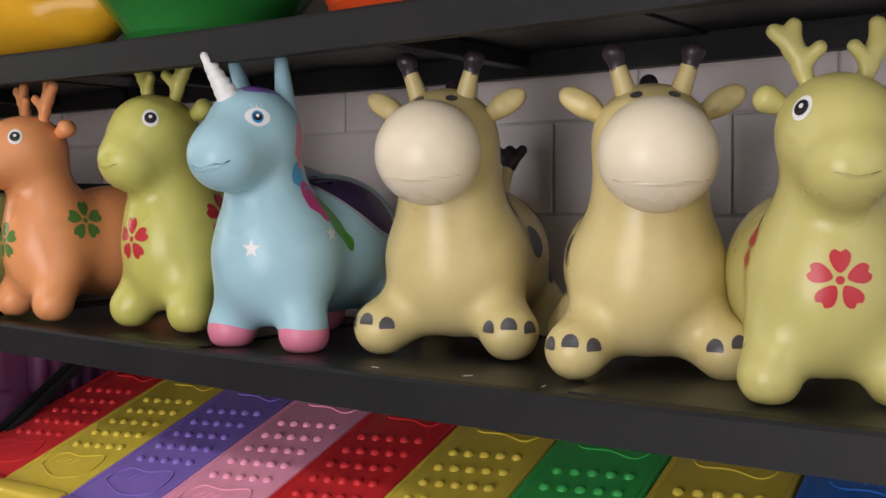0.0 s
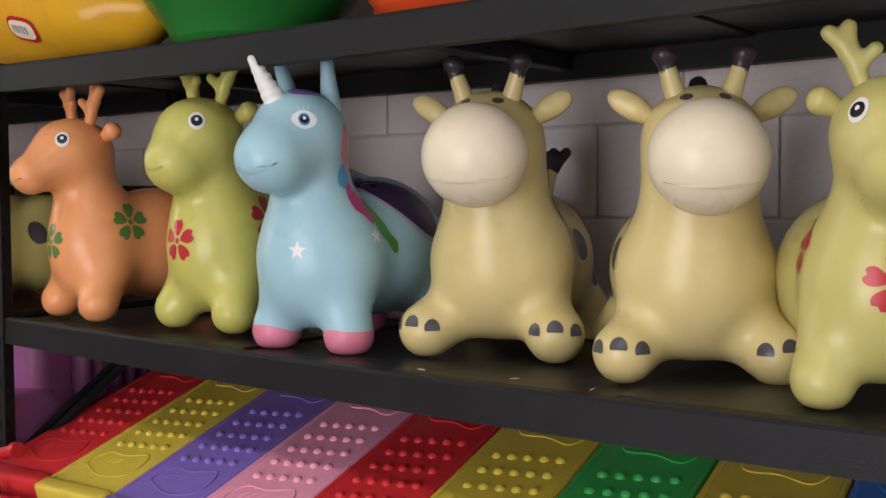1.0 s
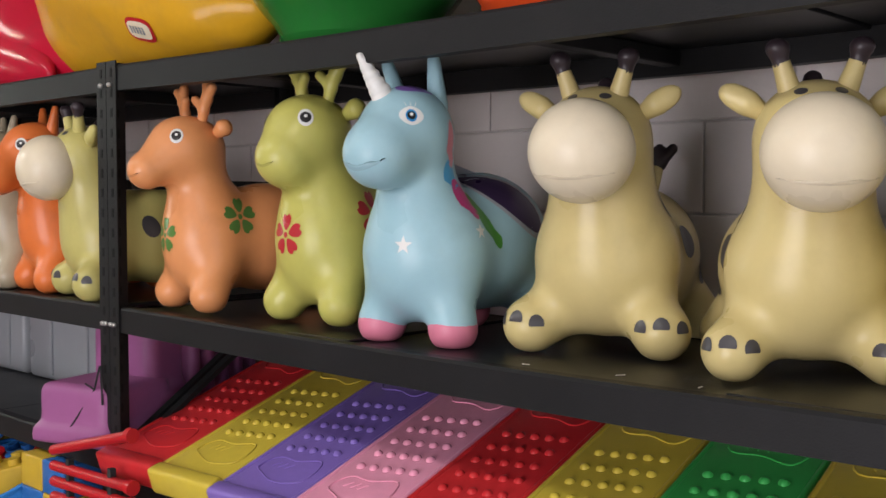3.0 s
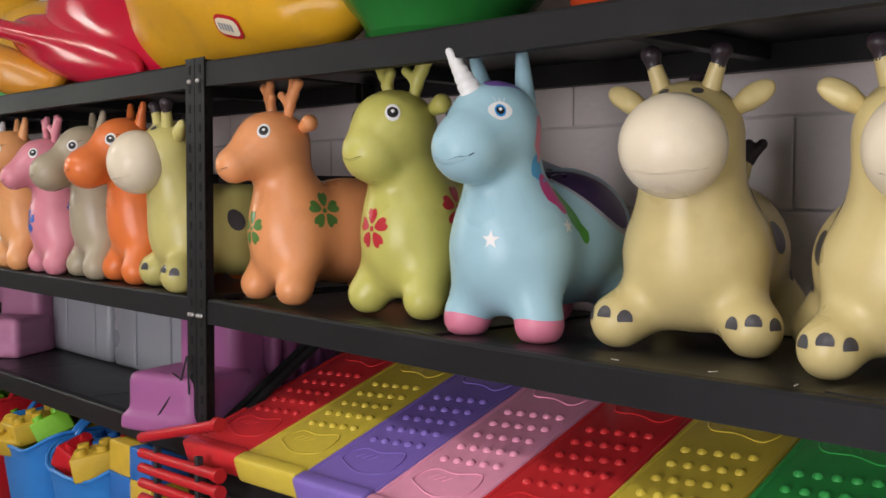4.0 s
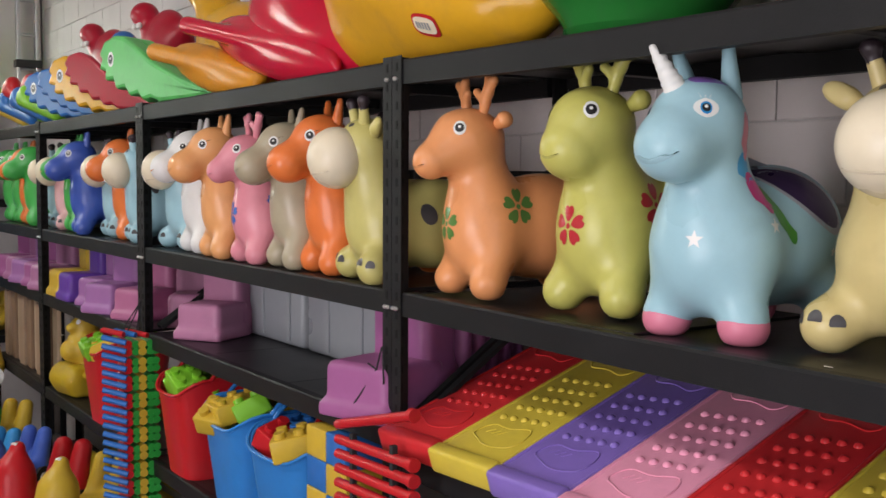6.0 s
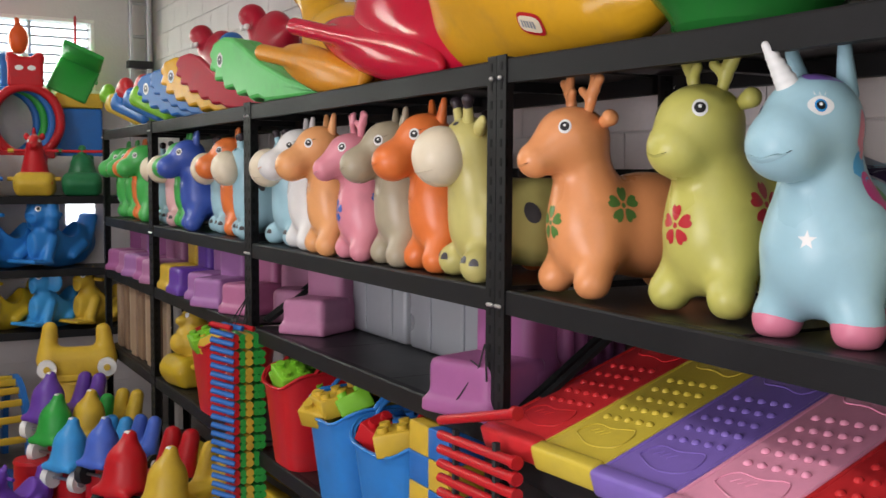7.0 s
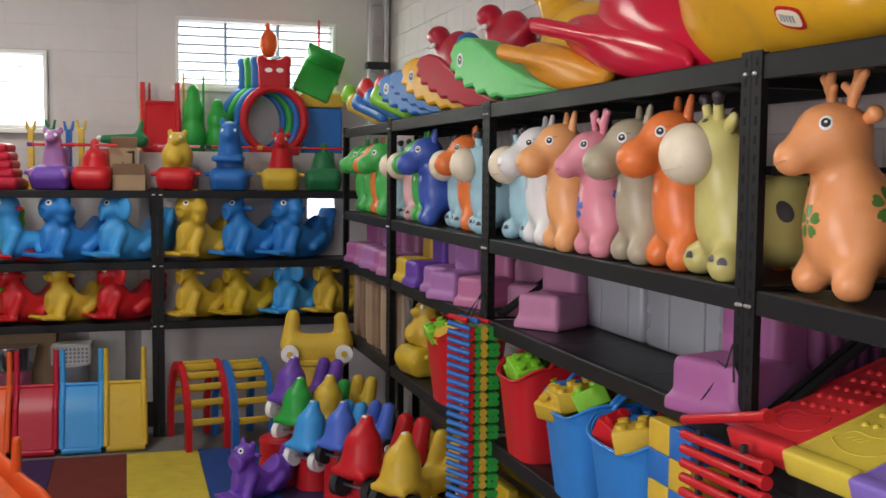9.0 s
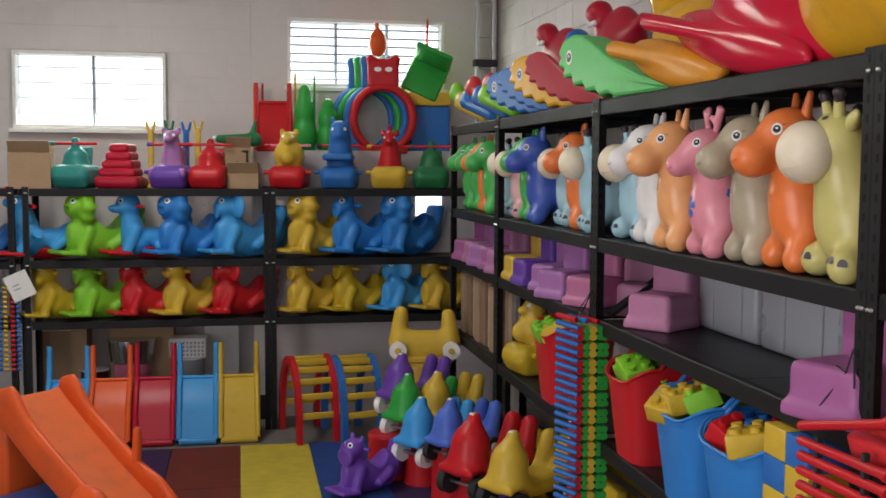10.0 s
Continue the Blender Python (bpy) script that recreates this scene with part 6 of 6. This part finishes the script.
dragon(-4.86, 0.44, 0.30, 0.26, 0.26, CRIM_P, "dark red rocking dragon behind the fish")
dragon(-5.82, 0.44, 0.30, 0.30, 0.27, CRIM_P, "dark red rocking dragon by the coloured bins")
dragon(-5.38, 0.46, 0.24, 0.16, 0.22, BLU_P, "blue rocking dragon between two red ones")
for i in range(11):
    c = (LIME_P, RED_P, BLU_P, YEL_P, RED_P, LIME_P, BLU_P, RED_P, YEL_P, RED_P, LIME_P)[i]
    w = ("lime", "red", "blue", "yellow", "red", "lime", "blue", "red", "yellow", "red", "lime")[i]
    t = at_top("seesaw_plank", w + " plastic seesaw plank stacked on the top deck", "seesaw", "seesaw planks on the top deck")
    x, y, z = -6.02 - 0.098 * i, 0.11 + 0.05 * (i % 2), 0.06 + 0.08 * (i % 3 == 1)
    soft("plank", [cap((x - 0.34, y - 0.06, z + 0.11), (x + 0.16, y + 0.03, z), 0.045, 0.05), ell((x - 0.30, y - 0.05, z + 0.14), (0.09, 0.05, 0.06))], 0.012, 0.03, c, t, flat=0.003)
    part("plank_cap", B(x - 0.40, x - 0.37, y - 0.09, y - 0.03, z + 0.08, z + 0.13, 0.008), WHT_P, t)
for i, c in enumerate((LIME_P, RED_P, YEL_P, BLU_P, RED_P)):
    t = at_top("toy_block_bin", "stacked coloured plastic bin at the shelf's end", "bin", "bins at the shelf's end")
    part("bin_body", B(-6.30 - 0.21 * i, -6.12 - 0.21 * i, 0.32, 0.55, 0.0, 0.30 - 0.02 * i, 0.02, ), c, t, smooth=True)
    part("bin_lid", B(-6.305 - 0.21 * i, -6.115 - 0.21 * i, 0.31, 0.56, 0.302 - 0.02 * i, 0.34 - 0.02 * i, 0.01), (RED_P, YEL_P, BLU_P, LIME_P, YEL_P)[i], t, smooth=True)

# aluminium ladder standing in the corner
lad = thing("ladder", pose(-8.36, 0.52, LEDGE, 0, 0, 0), "aluminium extension ladder standing in the corner", "ladder")
for y in (-0.07, 0.07):
    part("ladder_rail", B(-0.03, 0.03, y - 0.014, y + 0.014, 0.0, 1.75, 0.004), ALU, lad)
for i in range(6):
    part("ladder_rung", R((0, -0.06, 0.2 + 0.27 * i), (0, 0.06, 0.2 + 0.27 * i), 0.014), ALU, lad)
for z in (0.75, 1.42):
    part("ladder_bracket", B(-0.04, 0.045, -0.10, 0.10, z, z + 0.06, 0.004), RUBBER, lad)

# ---------------------------------------------------------------- clutter under and beside the end shelf
for y, w_, hh, c, word in ((-2.72, 0.22, 0.42, mat("maroon_bin", (0.07, 0.012, 0.015), 0.4), "dark maroon plastic bin under the shelf"), (-1.98, 0.26, 0.50, GREY_P, "grey metal bin under the shelf")):
    t = thing("waste_bin", pose(-8.2, y, 0, 0, 0, 0), word, "bin")
    part("bin_body", R((0, 0, 0), (0, 0, hh), w_ / 2 * 0.85, w_ / 2, 24), c, t, smooth=True)
    part("bin_rim", R((0, 0, hh), (0, 0, hh + 0.012), w_ / 2 + 0.008, w_ / 2 + 0.008, 24), WHT_P, t, smooth=True)
t = thing("laundry_basket", pose(-8.2, -1.98, 0.513, 0, 0, 88), "white slotted plastic basket on a bin", "basket")
part("basket_body", B(-0.15, 0.15, -0.12, 0.12, 0.0, 0.16, 0.012), WHT_P, t)
for i in range(9):
    for j in range(4):
        part("basket_slot", B(-0.13 + 0.03 * i, -0.115 + 0.03 * i, -0.123, -0.1195, 0.02 + 0.032 * j, 0.038 + 0.032 * j), GREY_P, t)
t = thing("steel_bowl", pose(-8.15, -2.42, 0.50, 0, 0, 0), "large polished steel bowl on a pink stool", "bowl")
part("bowl_wall", R((0, 0, 0), (0, 0, 0.17), 0.17, 0.19, 32), CHROME, t, smooth=True)
part("bowl_rim", R((0, 0, 0.17), (0, 0, 0.18), 0.198, 0.198, 32), CHROME, t, smooth=True)
stool(pose(-8.15, -2.42, 0.0), PNK_P, "pink plastic drum under a steel bowl", 0.5, 0.15)
for x, y, w_, d, hh, word in ((-8.32, -2.95, 0.36, 0.30, 0.75, "tall brown carton under the shelf"), (-8.36, -2.35, 0.5, 0.3, 0.86, "brown carton behind the steel bowl")):
    carton(pose(x, y, 0, 0, 0, 90), w_, d, hh, word)
for y in (-1.72, -1.40):
    t = thing("white_panel", pose(-8.06 if y > -1.5 else -8.40, y, 0.0, 0, 0, 0), "white laminate panel leaning on the wall", "panel", "white panels")
    part("panel_sheet", B(-0.012, 0.012, -0.14 if y < -1.5 else -0.055, 0.14 if y < -1.5 else 0.055, 0.2, 0.86, 0.002), WHT_P, t)
    part("panel_foot", B(-0.03, 0.03, -0.05, 0.05, 0.0, 0.2, 0.004), RUBBER, t)
# bead strings and a paper note on the far-left bay
for k, (y, c) in enumerate(((-3.27, YEL_P), (-3.22, RED_P), (-3.18, BLU_P), (-3.31, BLU_P))):
    t = thing("bead_string", pose(BX + 0.03, y, 0.0), "hanging string of coloured plastic rods", "rod bundle", "strings of rods at the far bay")
    bm = bmesh.new()
    for i in range(18):
        rod(bm, (0.0, -0.014, 1.16 - 0.036 * i), (0.0, 0.014, 1.155 - 0.036 * i), 0.013, seg=8)
    tagged(part("rods_on_string", bm, c, t, smooth=True), kind="stuff")
t = thing("paper_note", pose(BX + 0.05, -3.12, 1.08, 0, 0, 0), "white paper note with a few pen marks", "note")
part("sheet", B(-0.0015, 0.0015, -0.085, 0.085, 0.0, 0.2, 0, pose(0, 0, 0, 24, 0, 0)), WHT_P, t)
for i in range(2):
    part("writing_bar", B(0.0018, 0.0026, -0.05, 0.0, 0.11 - 0.03 * i, 0.118 - 0.03 * i, 0, pose(0, 0, 0, 24, 0, 0)), GREY_P, t)
for i, c in enumerate((BLU_P, YEL_P, RED_P, ORG_P)):
    rocker(("horse", "duck", "lion", "horse")[i], pose(BX - 0.2, -3.45 - 0.36 * i, B_DECKS[1 + i % 2], 0, 0, FACE), c, ("blue", "yellow", "red", "orange")[i] + " plastic rocking animal on the far bay", None, 0.85)

# ---------------------------------------------------------------- block courses of the walls
def block_mesh(w, hgt, d, flip):
    bm = B(-w / 2, w / 2, -d, 0, -hgt / 2, hgt / 2, 0.004) if not flip else B(0, d, -w / 2, w / 2, -hgt / 2, hgt / 2, 0.004)
    me = bpy.data.meshes.new("block")
    bm.to_mesh(me)
    bm.free()
    me.materials.append(WALL_WHITE)
    return me


BW, BH = 0.401, 0.1955
full = block_mesh(BW - 0.004, BH + 0.001, 0.006, False)
count = 0
rest = bmesh.new()
for r in range(20):
    z = 0.2 * r + 0.095
    for i in range(31):
        x = ENDX - 0.3 - 0.4 * i - (0.2 if r % 2 else 0.0)
        if x < FARX + 0.2:
            continue
        if -5.6 < x < 0.9 and 1.3 < z < 4.2 and count < 300:
            o = new("block", full)
            o.parent = wall_shelf
            o.location = (x, WALLY + 0.012, z)
            count += 1
        else:
            box(rest, x - BW / 2 + 0.003, x + BW / 2 - 0.003, WALLY + 0.006, WALLY + 0.0115, z - BH / 2, z + BH / 2)
tagged(part("block_courses", rest, WALL_WHITE, wall_shelf), kind="stuff")
rest = bmesh.new()
for r in range(21):
    z = 0.2 * r + 0.095
    for i in range(13):
        y = -1.46 - 0.4 * i - (0.2 if r % 2 else 0.0)
        if y < SIDEY + 0.2:
            continue
        a, b, c, d = y - BW / 2 + 0.002, min(y + BW / 2 - 0.002, -1.46), z - BH / 2, z + BH / 2
        w0, w1, w2, w3 = WIN_B[0] - 0.04, WIN_B[1] + 0.04, WIN_B[2] - 0.04, WIN_B[3] + 0.01
        if b <= w0 or a >= w1 or d <= w2 or c >= w3:
            cuts = [(a, b, c, d)]
        else:
            cuts = [(a, min(b, w0), c, d), (max(a, w1), b, c, d), (max(a, w0), min(b, w1), c, w2), (max(a, w0), min(b, w1), w3, d)]
        for a, b, c, d in cuts:
            if b - a > 0.02 and d - c > 0.01:
                box(rest, FARX + 0.0005, FARX + 0.005, a, b, c, d)
tagged(part("block_courses", rest, WALL_WHITE, wall_far), kind="stuff")
rest = bmesh.new()
for r in range(11):
    z = 0.2 * r + 0.095
    for i in range(5):
        y = -1.25 + 0.4 * i + (0.2 if r % 2 else 0.0)
        if y > WALLY - 0.2 or (-0.35 < y < 0.32 and 1.6 < z < 1.95):
            continue
        box(rest, HALFX + 0.0005, HALFX + 0.006, y - BW / 2 + 0.003, y + BW / 2 - 0.003, z - BH / 2, z + BH / 2)
tagged(part("block_courses", rest, WALL_WHITE, halfwall), kind="stuff")
